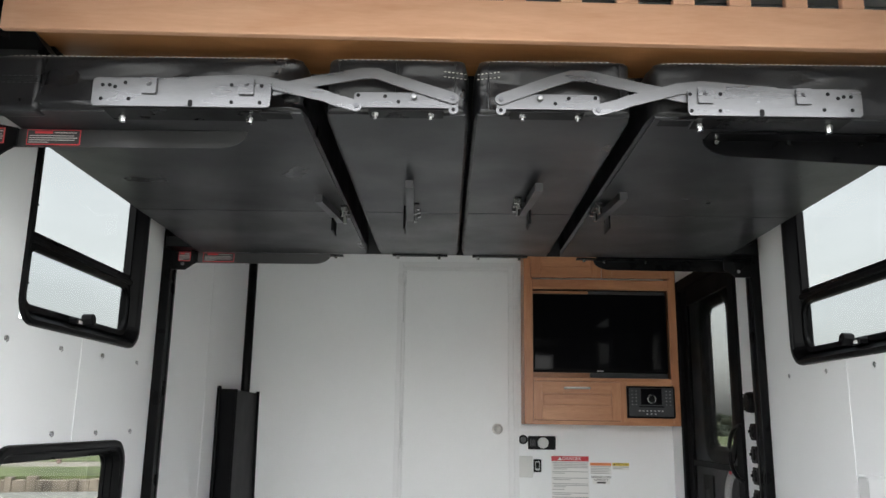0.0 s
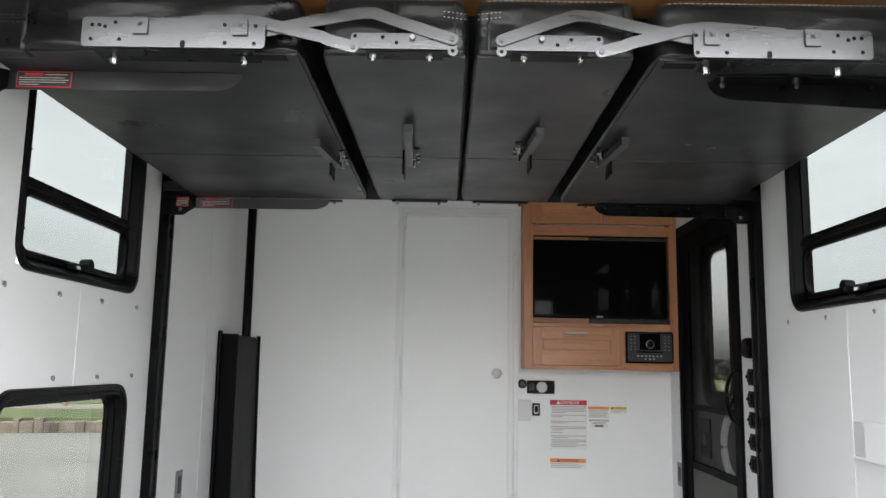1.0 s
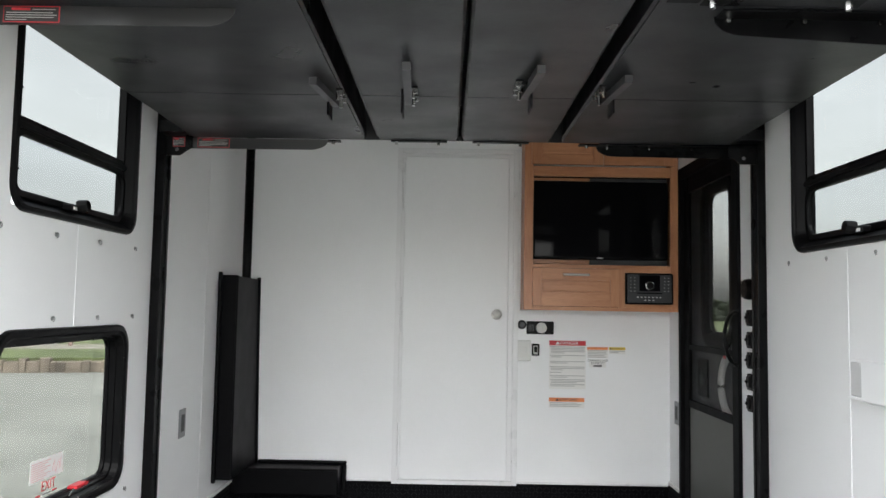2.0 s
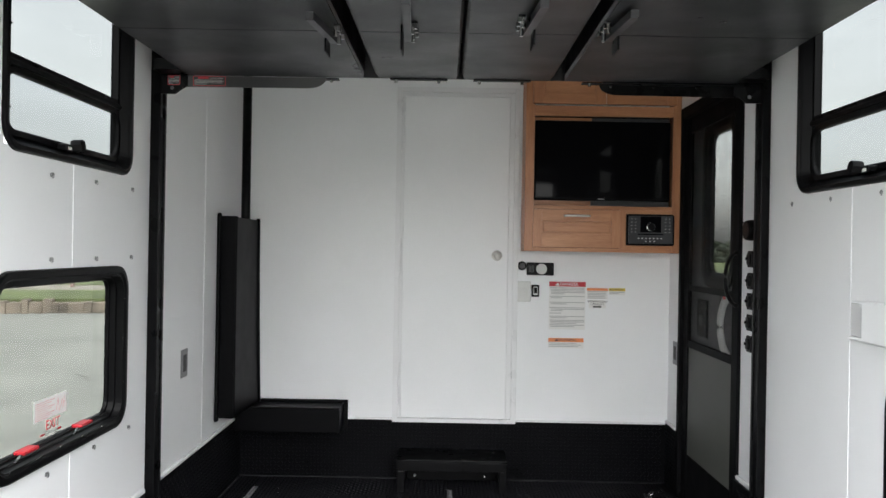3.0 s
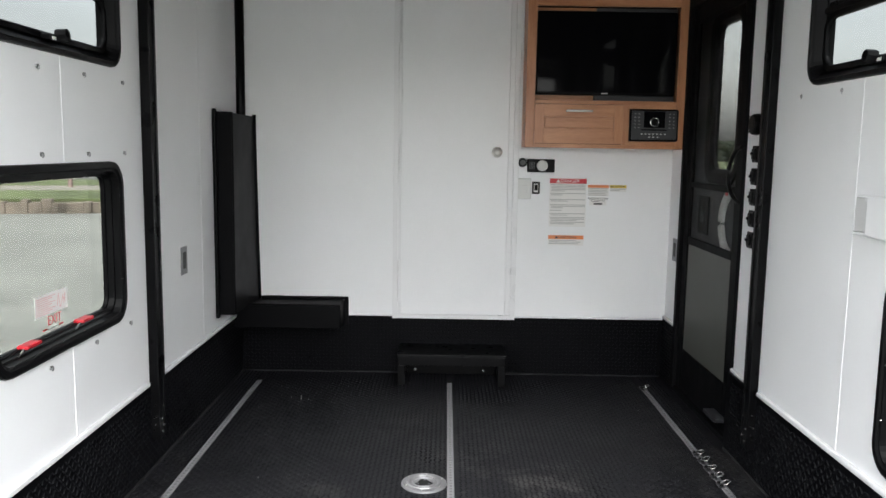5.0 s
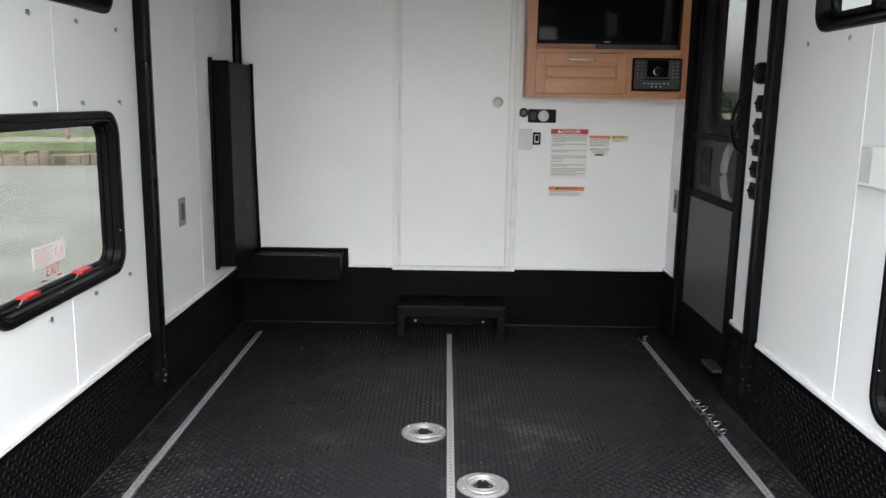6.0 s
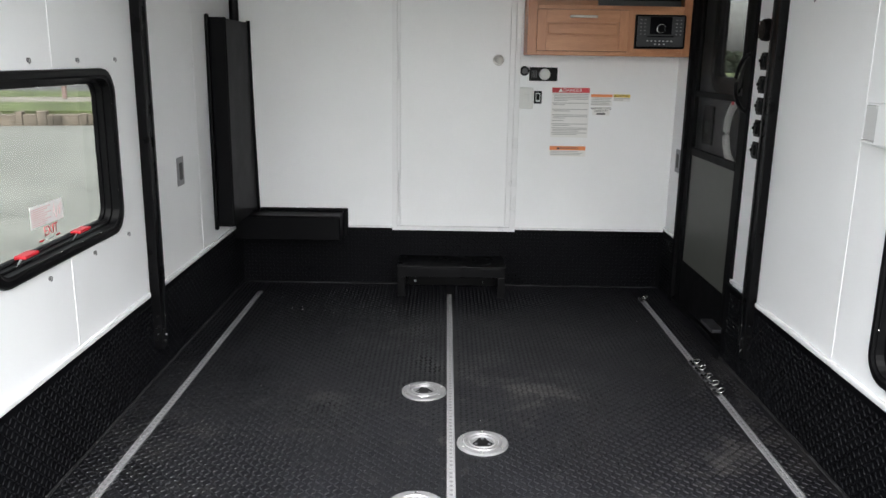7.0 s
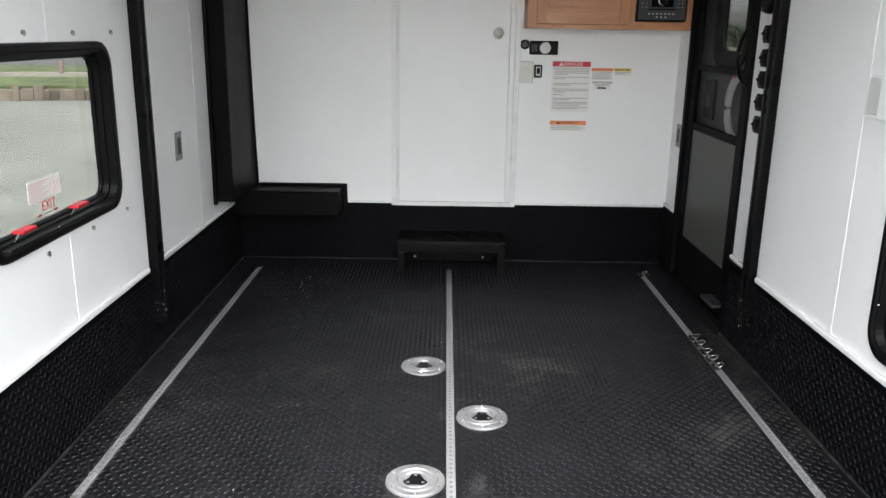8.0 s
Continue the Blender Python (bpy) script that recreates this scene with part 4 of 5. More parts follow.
# ---- floor tracks, rings and sockets ----
def track(x, y0, y1):
    t = thing("tie_down_track", (x, (y0 + y1) / 2, 0), label="flat grey aluminium tie-down track set in rubber floor", category="tie-down track", group="floor tie-down tracks")
    w = 0.0135
    part("track_base", box(x - w, x + w, y0, y1, 0.0, 0.0035, 0.0008, 1), TRACK_METAL, t)
    for s in (-1, 1):
        a, b = sorted((x + s * w * 0.42, x + s * w))
        part("track_lip", box(a, b, y0 + 0.001, y1 - 0.001, 0.0036, 0.0055, 0.0006, 1), TRACK_METAL, t)
    bm = bmesh.new()
    yy = y0 + 0.02
    while yy < y1 - 0.01:
        lathe([(0.0, 0.0), (0.0055, 0.0), (0.0058, -0.002)], (x, yy, 0.0042), 8, bm)
        yy += 0.0254
    tagged(part("hole_pattern", bm, TRACK_HOLE, t, "row of small round holes"), kind="stuff")
    yy = y0 + 0.05
    while yy < y1:
        part("screw", lathe([(0.0, 0.0025), (0.003, 0.002), (0.0042, 0.0)], (x, yy, 0.0042), 10), RIVET, t)
        yy += 0.203
    return t


track(-0.004, 0.9, 3.888)
track(-1.052, 0.9, 3.89)
track(1.054, 0.9, 3.886)


def tie_ring(x, y, lean):
    """A stud fitting with a small ring folded down over it."""
    r = thing("tie_down_ring", (x, y, 0.005), label="small chrome tie-down ring clipped in floor track", category="tie-down ring", group="tie-down rings")
    part("base", box(x - 0.011, x + 0.011, y - 0.024, y + 0.024, 0.0056, 0.011, 0.003), GUNMETAL, r)
    for s in (-1, 1):
        part("stud", cyl(0.0085, 0.007, (x, y + s * 0.014, 0.0112), (x, y + s * 0.014, 0.018), 14, bev=0.002), BLACK_METAL, r)
    c, d = math.cos(radians(lean)), math.sin(radians(lean))
    pts = [(x + 0.004 + 0.017 * (1 + math.cos(a)) * c, y + 0.017 * math.sin(a), 0.014 + 0.017 * (1 + math.cos(a)) * d) for a in [math.tau * k / 20 for k in range(21)]]
    part("ring", tube(pts, 0.0034, 8), CHROME, r, smooth=True)
    return r


for k, y in enumerate((3.82, 2.893, 2.816, 2.736, 2.66, 2.582)):
    tie_ring(1.041, y, (32, 18, 24, 15, 20, 22)[k])


def floor_socket(x, y, turn):
    s = thing("floor_socket", (x, y, 0.0), label="round cast aluminium table-leg socket in rubber floor", category="floor socket", group="floor sockets")
    prof = [(0.088, 0.0), (0.087, 0.006), (0.083, 0.0085), (0.066, 0.0085), (0.064, 0.0125), (0.056, 0.0125), (0.052, 0.0085), (0.046, 0.0085), (0.045, 0.0112), (0.041, 0.0112), (0.039, 0.005), (0.0, 0.005)]
    part("flange", lathe(prof, (x, y, 0), 48), ALU, s, smooth=False)
    bm = bmesh.new()
    ring = []
    for k in range(48):
        a = k * math.tau / 48
        r = 0.0305 + 0.0065 * max(-0.8, min(0.8, 1.6 * math.cos(3 * (a + turn))))
        ring.append(bm.verts.new((x + r * math.cos(a), y + r * math.sin(a), 0.0056)))
    bm.faces.new(ring)
    part("hole_liner", bm, BLACK_PLASTIC, s, "dark trefoil socket hole")
    for k in range(3):
        a = turn + (k + 0.5) * math.tau / 3
        part("hole_lug", box(x + 0.026 * math.cos(a) - 0.005, x + 0.026 * math.cos(a) + 0.005, y + 0.026 * math.sin(a) - 0.004, y + 0.026 * math.sin(a) + 0.004, 0.0057, 0.0085, 0.001, 1), GREY_PLASTIC, s)
    for k in range(6):
        a = k * math.tau / 6 + turn
        part("screw", lathe([(0.0, 0.003), (0.0034, 0.0024), (0.0045, 0.0)], (x + 0.075 * math.cos(a), y + 0.075 * math.sin(a), 0.0087), 10), CHROME, s)
    return s


floor_socket(-0.107, 2.568, 0.42)
floor_socket(0.104, 2.142, 0.5)
floor_socket(-0.108, 1.738, 0.55)


rd = random.Random(21)
crumbs = bmesh.new()
for k in range(18):
    cx, cy = (rd.uniform(-0.98, -0.55), rd.uniform(3.55, 3.9)) if k < 11 else (rd.uniform(-1.0, 1.0), rd.uniform(1.6, 3.7))
    r = rd.uniform(0.0009, 0.0024)
    bmesh.ops.create_icosphere(crumbs, subdivisions=1, radius=r, matrix=pose(cx, cy, r * 0.6))
tagged(obj("floor_crumbs", crumbs, PALE), "scattered tiny pale crumbs on the black floor", "crumbs", kind="stuff")


# ---- wall latches and switch column ----
def latch_plate(side, y, z, x):
    t = thing("striker_plate", (side * x, y, z), label="chrome striker plate with dark slot in wall", category="striker plate", group="striker plates")
    a, b = sorted((side * x, side * (x - 0.004)))
    part("plate", box(a, b, y - 0.042, y + 0.042, z - 0.062, z + 0.062, 0.0015, 1), ALU, t)
    a, b = sorted((side * (x - 0.0042), side * (x - 0.006)))
    part("slot", box(a, b, y - 0.018, y + 0.022, z - 0.036, z + 0.038, 0.001, 1), DARK_INK, t)
    return t


latch_plate(-1, 3.122, 0.776, 1.2)
latch_plate(1, 3.955, 0.755, FAR_X)

for k, z in enumerate((1.283, 1.192, 1.108, 1.02, 0.932)):
    r = thing("rocker_switch", (FAR_X, 2.894, z), label="black rocker switch on narrow white wall strip", category="switch", group="column of rocker switches")
    part("plate", box(FAR_X - 0.009, FAR_X, 2.864, 2.924, z - 0.034, z + 0.034, 0.005), BLACK_PLASTIC, r)
    part("rocker", box(FAR_X - 0.018, FAR_X - 0.0092, 2.878, 2.91, z - 0.022, z + 0.022, 0.004), BLACK_PLASTIC, r)
    part("toggle", box(FAR_X - 0.027, FAR_X - 0.0182, 2.888, 2.9, z - 0.004, z + 0.008, 0.003), BLACK_PLASTIC, r)
ro = thing("round_outlet", (FAR_X, 2.89, 1.40), label="round black ribbed outlet above the switches", category="outlet")
part("body", cyl(0.045, 0.04, (FAR_X, 2.89, 1.402), (FAR_X - 0.03, 2.89, 1.402), 28, bev=0.006), BLACK_PLASTIC, ro)
for k in range(5):
    part("rib", box(FAR_X - 0.033, FAR_X - 0.0302, 2.866, 2.914, 1.37 + k * 0.015, 1.376 + k * 0.015, 0.001, 1), BLACK_PLASTIC, ro)

fl = thing("wall_light", (1.2, 1.96, 1.06), label="white plastic wall light box with clear lens", category="wall light")
part("base", box(1.19, 1.2, 1.76, 2.022, 1.054, 1.168, 0.003, 3), WHITE, fl)
part("lens", box(1.185, 1.1895, 1.934, 2.016, 1.062, 1.162, 0.003, 3), LENS, fl, "frosted pale lens")
part("bezel", box(1.17, 1.1895, 1.77, 1.932, 1.05, 1.172, 0.009, 5), WHITE, fl, "glossy white bulged cover")
part("bottom_lip", box(1.181, 1.1895, 1.934, 2.022, 1.0505, 1.0605, 0.003, 2), WHITE, fl)

# ---- entry door ----
EY0, EY1, EZ0, EZ1 = ENTRY
entry = thing("door_2", (1.22, 3.4, 0.0), label="black-framed entry door with screen and tall window", category="door", kind="structure")


def eb(x0, x1, y0, y1, z0, z1, bev=0.004):
    return box(x0, x1, y0, y1, z0, z1, bev)


JX = 1.206  # inner face of the door frame
part("jamb", eb(JX, 1.272, EY0 - 0.016, EY0 + 0.024, 0.0, EZ1 + 0.016), DOOR_FRAME, entry)
part("jamb", eb(JX, 1.272, EY1 - 0.024, EY1 + 0.016, 0.0, EZ1 + 0.016), DOOR_FRAME, entry)
part("head", eb(JX, 1.272, EY0 + 0.0245, EY1 - 0.0245, EZ1 - 0.045, EZ1 + 0.016), DOOR_FRAME, entry)
part("sill", eb(JX + 0.003, 1.272, EY0 + 0.0245, EY1 - 0.0245, 0.0, 0.03), DOOR_FRAME, entry)
scr = part("screen_frame", eb(1.225, 1.245, EY0 + 0.026, EY0 + 0.115, 0.032, EZ1 - 0.047), DOOR_FRAME, entry)
part("stile", eb(1.225, 1.245, EY1 - 0.1, EY1 - 0.026, 0.032, EZ1 - 0.047), DOOR_FRAME, scr)
SI0, SI1 = EY0 + 0.1155, EY1 - 0.1005
for z0, z1 in ((0.032, 0.25), (0.812, 0.85), (1.108, 1.136), (EZ1 - 0.13, EZ1 - 0.047)):
    part("crossbar", eb(1.226, 1.244, SI0, SI1, z0, z1, 0.003), DOOR_FRAME, scr)
part("lower_sheet", eb(1.233, 1.237, SI0, SI1, 0.251, 0.811, 0.0), SMOKE, scr, "smoky grey-green plastic sheet")
part("insect_mesh", eb(1.2345, 1.2355, SI0, SI1, 1.137, EZ1 - 0.131, 0.0), MESH, scr, "fine dark insect mesh")
part("insect_mesh", eb(1.2345, 1.2355, SI0, SI1, 0.851, 1.107, 0.0), MESH, scr, "fine dark insect mesh")
part("door_latch", box(1.17, 1.224, EY0 + 0.04, EY0 + 0.2, 0.092, 0.108, 0.003), STEREO_GREY, entry, "dark grey screen-door catch")

GW = (3.20, 3.66, 1.13, 1.97)  # window in the outer leaf
leaf = part("outer_leaf", holed((EY0 + 0.025, EY1 - 0.025), (0.031, EZ1 - 0.046), [inset(GW, 0.06)], lambda u, v, d: (1.262 + d, u, v), 0.035), GREY_PLASTIC, entry, "charcoal inside of the outer door")
part("window_frame", loft(1, GW, 0.12, [(0.0, -0.062), (0.006, -0.055), (0.04, -0.055), (0.06, -0.06), (0.078, -0.075), (0.082, -0.094)]), BLACK_PLASTIC, leaf)
g = part("pane", sheet(1, inset(GW, 0.07), 0.06, -0.082, -0.004), GLASS, leaf, "clear tall pane")
g.visible_shadow = False
part("lock_plate", box(1.252, 1.2615, 3.55, 3.70, 0.88, 1.07, 0.004), BLACK_PLASTIC, leaf)
part("lock_dial", cyl(0.032, 0.03, (1.2517, 3.625, 0.968), (1.247, 3.625, 0.968), 20), GREY_PLASTIC, leaf)
# Pale arc with red ends, a solid stand-in for an outside reflection.
pts = [(1.255, 3.2 + 0.15 * math.sin(a), 0.97 + 0.145 * math.cos(a)) for a in [radians(18 + 144 * k / 16) for k in range(17)]]
part("reflection_arc", tube(pts, 0.02, 8), PALE, leaf, "curved silver arc standing in for an outside reflection", True)
for p in (pts[0], pts[-1]):
    part("reflection_red_end", box(p[0] - 0.025, p[0] - 0.0215, p[1] - 0.014, p[1] + 0.014, p[2] - 0.014, p[2] + 0.014, 0.002), RED, leaf)
pts = [(JX - 0.003 - 0.02 * math.sin(a), 3.0 + 0.1 * math.sin(a), 1.195 - 0.115 * math.cos(a)) for a in [radians(180 * k / 20) for k in range(21)]]
part("pull_handle", tube(pts, 0.0085, 10), BLACK_PLASTIC, entry, "curved black grab handle", True)

# ---- folding sofa bed raised on its lift ----
BZ, BT = 1.957, 2.092          # underside and top
BY0, BY1 = 1.172, 2.668        # near and far edge
bed = thing("sofa_bed", (0, 1.9, BZ), label="black vinyl folding sofa bed raised under the bunk", category="sofa bed")


def cushion(x0, x1, seed):
    """A padded slab with a soft, slightly wrinkled skin."""
    bm = box(x0, x1, BY0, BY1, BZ + 0.006, BT, 0.0)
    bmesh.ops.subdivide_edges(bm, edges=bm.edges[:], cuts=23, use_grid_fill=True)
    cx, cy, hx, hy = (x0 + x1) / 2, (BY0 + BY1) / 2, (x1 - x0) / 2, (BY1 - BY0) / 2
    r = 0.026
    for v in bm.verts:
        dx, dy = max(0, abs(v.co.x - cx) - (hx - r)), max(0, abs(v.co.y - cy) - (hy - r))
        dz = max(0, v.co.z - (BT - r))
        n = math.sqrt(dx * dx + dy * dy + dz * dz)
        if n > r:
            k = r / n
            v.co.x = cx + math.copysign(hx - r + dx * k, v.co.x - cx) if dx else v.co.x
            v.co.y = cy + math.copysign(hy - r + dy * k, v.co.y - cy) if dy else v.co.y
            v.co.z = BT - r + dz * k if dz else v.co.z
        w = noise.noise((v.co.x * 7 + seed, v.co.y * 5, v.co.z * 16)) * 0.010 + noise.noise((v.co.x * 22 + seed, v.co.y * 9, v.co.z * 34)) * 0.005
        if v.co.z > BZ + 0.015:
            v.co.y += w * (1 if abs(v.co.y - BY0) < 0.04 else 0.2)
            v.co.z += w * 0.7
    return bm


SPANS = ((-1.055, -0.365), (-0.322, -0.006), (0.006, 0.352), (0.392, 1.055))
for i, (x0, x1) in enumerate(SPANS):
    c = part("cushion", cushion(x0, x1, i * 13.7), VINYL, bed, "padded black vinyl cushion with pale stitching", True)
    for y0, y1 in ((BY0 + 0.012, 2.008), (2.013, BY1 - 0.006)):
        bm = box(x0 + 0.008, x1 - 0.008, y0, y1, BZ, BZ + 0.0055, 0.0)
        bmesh.ops.subdivide_edges(bm, edges=bm.edges[:], cuts=7, use_grid_fill=True)
        for v in bm.verts:
            v.co.z += noise.noise((v.co.x * 5 + i, v.co.y * 4, 1)) * 0.0012 if v.co.z < BZ + 0.003 else 0
        part("underside_cover", bm, VINYL_BASE, c, "taut black cloth over the underside")
    n = int((x1 - x0 - 0.06) / 0.0125)
    bm = bmesh.new()
    for k in range(n):
        xx = x0 + 0.03 + k * 0.0125
        f = min(1, min(xx - x0, x1 - xx) / 0.05)
        box(xx - 0.0036, xx + 0.0036, BY0 + 0.004, BY0 + 0.0062, BT - 0.0096 - 0.006 * (1 - f), BT - 0.008 - 0.006 * (1 - f), bm=bm)
    tagged(part("stitching", bm, THREAD, c, "row of pale stitches"), kind="stuff")
    for s in (x0 + 0.03, x1 - 0.03) if i in (1, 2) else ((x0 + 0.115,) if i == 0 else (x1 - 0.115,)):
        part("seam_piping", tube([(s, BY0 - 0.001, BT - 0.02), (s, BY0 - 0.003, BZ + 0.07), (s, BY0 - 0.001, BZ + 0.01)], 0.003, 6), VINYL, c)
    if i in (1, 2):
        xe, dr = (x1, -1) if i == 1 else (x0, 1)
        for dz in (0.0, 0.012):
            bm = bmesh.new()
            for k in range(6):
                xx = xe + dr * (0.008 + 0.009 * k)
                box(xx - 0.0022, xx + 0.0022, BY0 - 0.004, BY0 - 0.002, BZ + 0.078 + dz + 0.0012 * k, BZ + 0.0792 + dz + 0.0012 * k, bm=bm)
            tagged(part("stitching", bm, THREAD, c, "short double row of pale stitches"), kind="stuff")
        part("seam_piping", tube([((x0 + x1) / 2, BY0 - 0.001, BT - 0.02), ((x0 + x1) / 2, BY0 - 0.002, BZ + 0.03)], 0.003, 6), VINYL, c)


for x0, x1 in ((-1.058, -0.945), (0.925, 1.058)):
    ep = part("end_panel", box(x0, x1, BY0 - 0.006, BY0 + 0.05, BZ - 0.004, BT - 0.012, 0.012, 4), VINYL, bed, "black vinyl end panel with stitched seam")
    part("seam_piping", tube([(x0 + 0.004, BY0 - 0.0065, BZ + 0.062), (x1 - 0.004, BY0 - 0.0065, BZ + 0.066)], 0.0035, 8), VINYL, ep)
    bm = bmesh.new()
    for dz in (-0.007, 0.009):
        for k in range(9):
            xx = x0 + 0.008 + k * 0.012
            box(xx - 0.0035, xx + 0.0035, BY0 - 0.0068, BY0 - 0.0058, BZ + 0.064 + dz, BZ + 0.0652 + dz, bm=bm)
    tagged(part("stitching", bm, GREY_PLASTIC, ep, "two rows of faded stitches"), kind="stuff")
# Black strips over the cushion gaps stand in for the shade there.
for x0, x1 in ((-0.40, -0.29), (-0.03, 0.03), (0.33, 0.42)):
    part("gap_shade_strip", box(x0, x1, 1.29, 2.64, 2.0935, 2.1, 0.001, 1), BLACK_PLASTIC, bed)
# Black sheet added to close the far ends of the gaps to light.
part("gap_light_stop", box(-1.05, 1.05, BY1 + 0.001, BY1 + 0.007, BZ + 0.002, 2.1, 0.001, 1), VINYL_BASE, bed)

# steel plates and hinge links on the near edge
def bar(points, w, y, thick=0.005):
    """A flat steel link through points (x, z), rounded at both ends."""
    bm = bmesh.new()
    pts = [Vector((p[0], 0, p[1])) for p in points]
    left, right = [], []
    for k, p in enumerate(pts):
        a, b = pts[max(k - 1, 0)], pts[min(k + 1, len(pts) - 1)]
        d = (b - a).normalized()
        nrm = Vector((-d.z, 0, d.x)) * w
        if k in (0, len(pts) - 1):
            sgn = -1 if k == 0 else 1
            arc = [p + nrm * math.cos(t) + d * sgn * w * math.sin(t) for t in [math.pi * s / 6 for s in range(7)]]
            if k == 0:
                left, right = [arc[0]], []
                head = arc
            else:
                tail = arc
        else:
            left.append(p + nrm)
            right.append(p - nrm)
    outline = left[1:] + tail + right[::-1] + head[::-1]
    f = [bm.verts.new((p.x, y, p.z)) for p in outline]
    b = [bm.verts.new((p.x, y + thick, p.z)) for p in outline]
    bm.faces.new(f)
    bm.faces.new(b[::-1])
    for k in range(len(f)):
        bm.faces.new((f[k], f[(k + 1) % len(f)], b[(k + 1) % len(f)], b[k]))
    bmesh.ops.recalc_face_normals(bm, faces=bm.faces[:])
    return bm


def plate_holes(parent, spots, y):
    for x, z in spots:
        part("hole", cyl(0.0042, 0.0042, (x, y + 0.0004, z), (x, y - 0.0006, z), 12), BLACK_METAL, parent)


def plate(x0, x1, z0, z1, r, y, thick=0.004):
    """A flat steel plate facing the rear, with rounded corners."""
    bm = bmesh.new()
    ring = rrect(x0, x1, z0, z1, r, 6)
    f = [bm.verts.new((x, y, z)) for x, z in ring]
    b = [bm.verts.new((x, y + thick, z)) for x, z in ring]
    bm.faces.new(f)
    bm.faces.new(b[::-1])
    for k in range(len(f)):
        bm.faces.new((f[k], f[(k + 1) % len(f)], b[(k + 1) % len(f)], b[k]))
    bmesh.ops.recalc_face_normals(bm, faces=bm.faces[:])
    return bm


PY = 1.128
PL = PY - 0.0085  # long plates lie in front of the links
HOLES = ((0.785, 0.73), (0.77, 0.73), (0.758, 0.67), (0.737, 0.82), (0.786, 0.25), (0.727, 0.25), (0.511, 0.78), (0.509, 0.17), (0.447, 0.76), (0.449, 0.16))
for s, x0, x1, z0, z1 in ((-1, -0.806, -0.427, 1.944, 2.008), (1, 0.454, 0.82, 1.939, 2.001)):
    pl = part("steel_plate", plate(x0, x1, z0, z1, 0.009, PL), STEEL, bed, "long drilled steel plate")
    part("plate_foot", box(x0 + 0.02, x1 - 0.02, PL + 0.0045, BY0 + 0.02, z0 - 0.003, z0 - 0.0005, 0.001, 1), BLACK_METAL, pl)
    shift = 0.0 if s < 0 else 0.012
    ex = lambda x: s * (x + shift)
    zz = lambda f: z0 + f * (z1 - z0)
    plate_holes(pl, [(ex(x), zz(f)) for x, f in HOLES], PL)
    part("notch", plate(ex(0.596) - 0.005, ex(0.596) + 0.005, z0 - 0.0004, z0 + 0.015, 0.005, PL - 0.0006, 0.0005), BLACK_METAL, pl, "dark slot in the plate edge")
    for x in (0.685, 0.479):
        t = part("bolt_tab", plate(ex(x) - 0.0165, ex(x) + 0.0165, zz(0.42), zz(0.985), 0.003, PL - 0.006, 0.0055), STEEL, pl)
        part("bolt", cyl(0.0062, 0.0056, (ex(x), PL - 0.0062, zz(0.77)), (ex(x), PL - 0.0085, zz(0.77)), 14), GUNMETAL, t)
        part("thread_end", cyl(0.0035, 0.0032, (ex(x), PL - 0.0087, zz(0.77)), (ex(x), PL - 0.0115, zz(0.77)), 10), STEEL, t)
    for x in (0.752, 0.478):
        b = part("bolt", cyl(0.0068, 0.0068, (ex(x), PY + 0.03, z0 - 0.021), (ex(x), PY + 0.03, z0 - 0.0032), 6), CHROME, pl)
        part("nut", cyl(0.0085, 0.0085, (ex(x), PY + 0.03, z0 - 0.013), (ex(x), PY + 0.03, z0 - 0.0055), 6), CHROME, b)
    part("hook_tab", box(min(ex(0.385), ex(0.452)), max(ex(0.385), ex(0.452)), PY + 0.002, PY + 0.035, z0 - 0.009, z0 - 0.0055, 0.001, 1), BLACK_METAL, pl)

for s, x0, x1 in ((-1, -0.252, -0.031), (1, 0.052, 0.271)):
    bm = plate(x0, x1, 1.954, 1.988, 0.008, PY + 0.0065)
    xi = x1 - 0.009 if s < 0 else x0 + 0.009
    bm2 = cyl(0.0105, 0.0105, (xi, PY + 0.0066, 1.951), (xi, PY + 0.0103, 1.951), 18)
    pl = part("steel_plate", bm, STEEL, bed, "short drilled steel plate")
    ear = part("pivot_ear", bm2, STEEL, pl)
    part("hole", cyl(0.0042, 0.0042, (xi, PY + 0.0065, 1.951), (xi, PY + 0.006, 1.951), 12), BLACK_METAL, ear)
    part("plate_foot", box(x0 + 0.03, x1 - 0.03, PY + 0.011, BY0 + 0.012, 1.9495, 1.9525, 0.001, 1), BLACK_METAL, pl)
    e = (lambda f: x0 + f * (x1 - x0)) if s < 0 else (lambda f: x1 - f * (x1 - x0))
    plate_holes(pl, [(e(0.04), 1.981), (e(0.3), 1.979), (e(0.43), 1.967)], PY + 0.0065)
    part("rivet", cyl(0.0068, 0.006, (e(0.58), PY + 0.0062, 1.977), (e(0.58), PY - 0.004, 1.977), 16, bev=0.002), RIVET, pl, "bright round rivet head")
    for f in (0.2, 0.74):
        b = part("bolt", cyl(0.0075, 0.0075, (e(f), PY + 0.026, 1.942), (e(f), PY + 0.026, 1.949), 6), CHROME, pl)
        part("thread_end", cyl(0.0042, 0.004, (e(f), PY + 0.026, 1.936), (e(f), PY + 0.026, 1.9418), 10), CHROME, b)

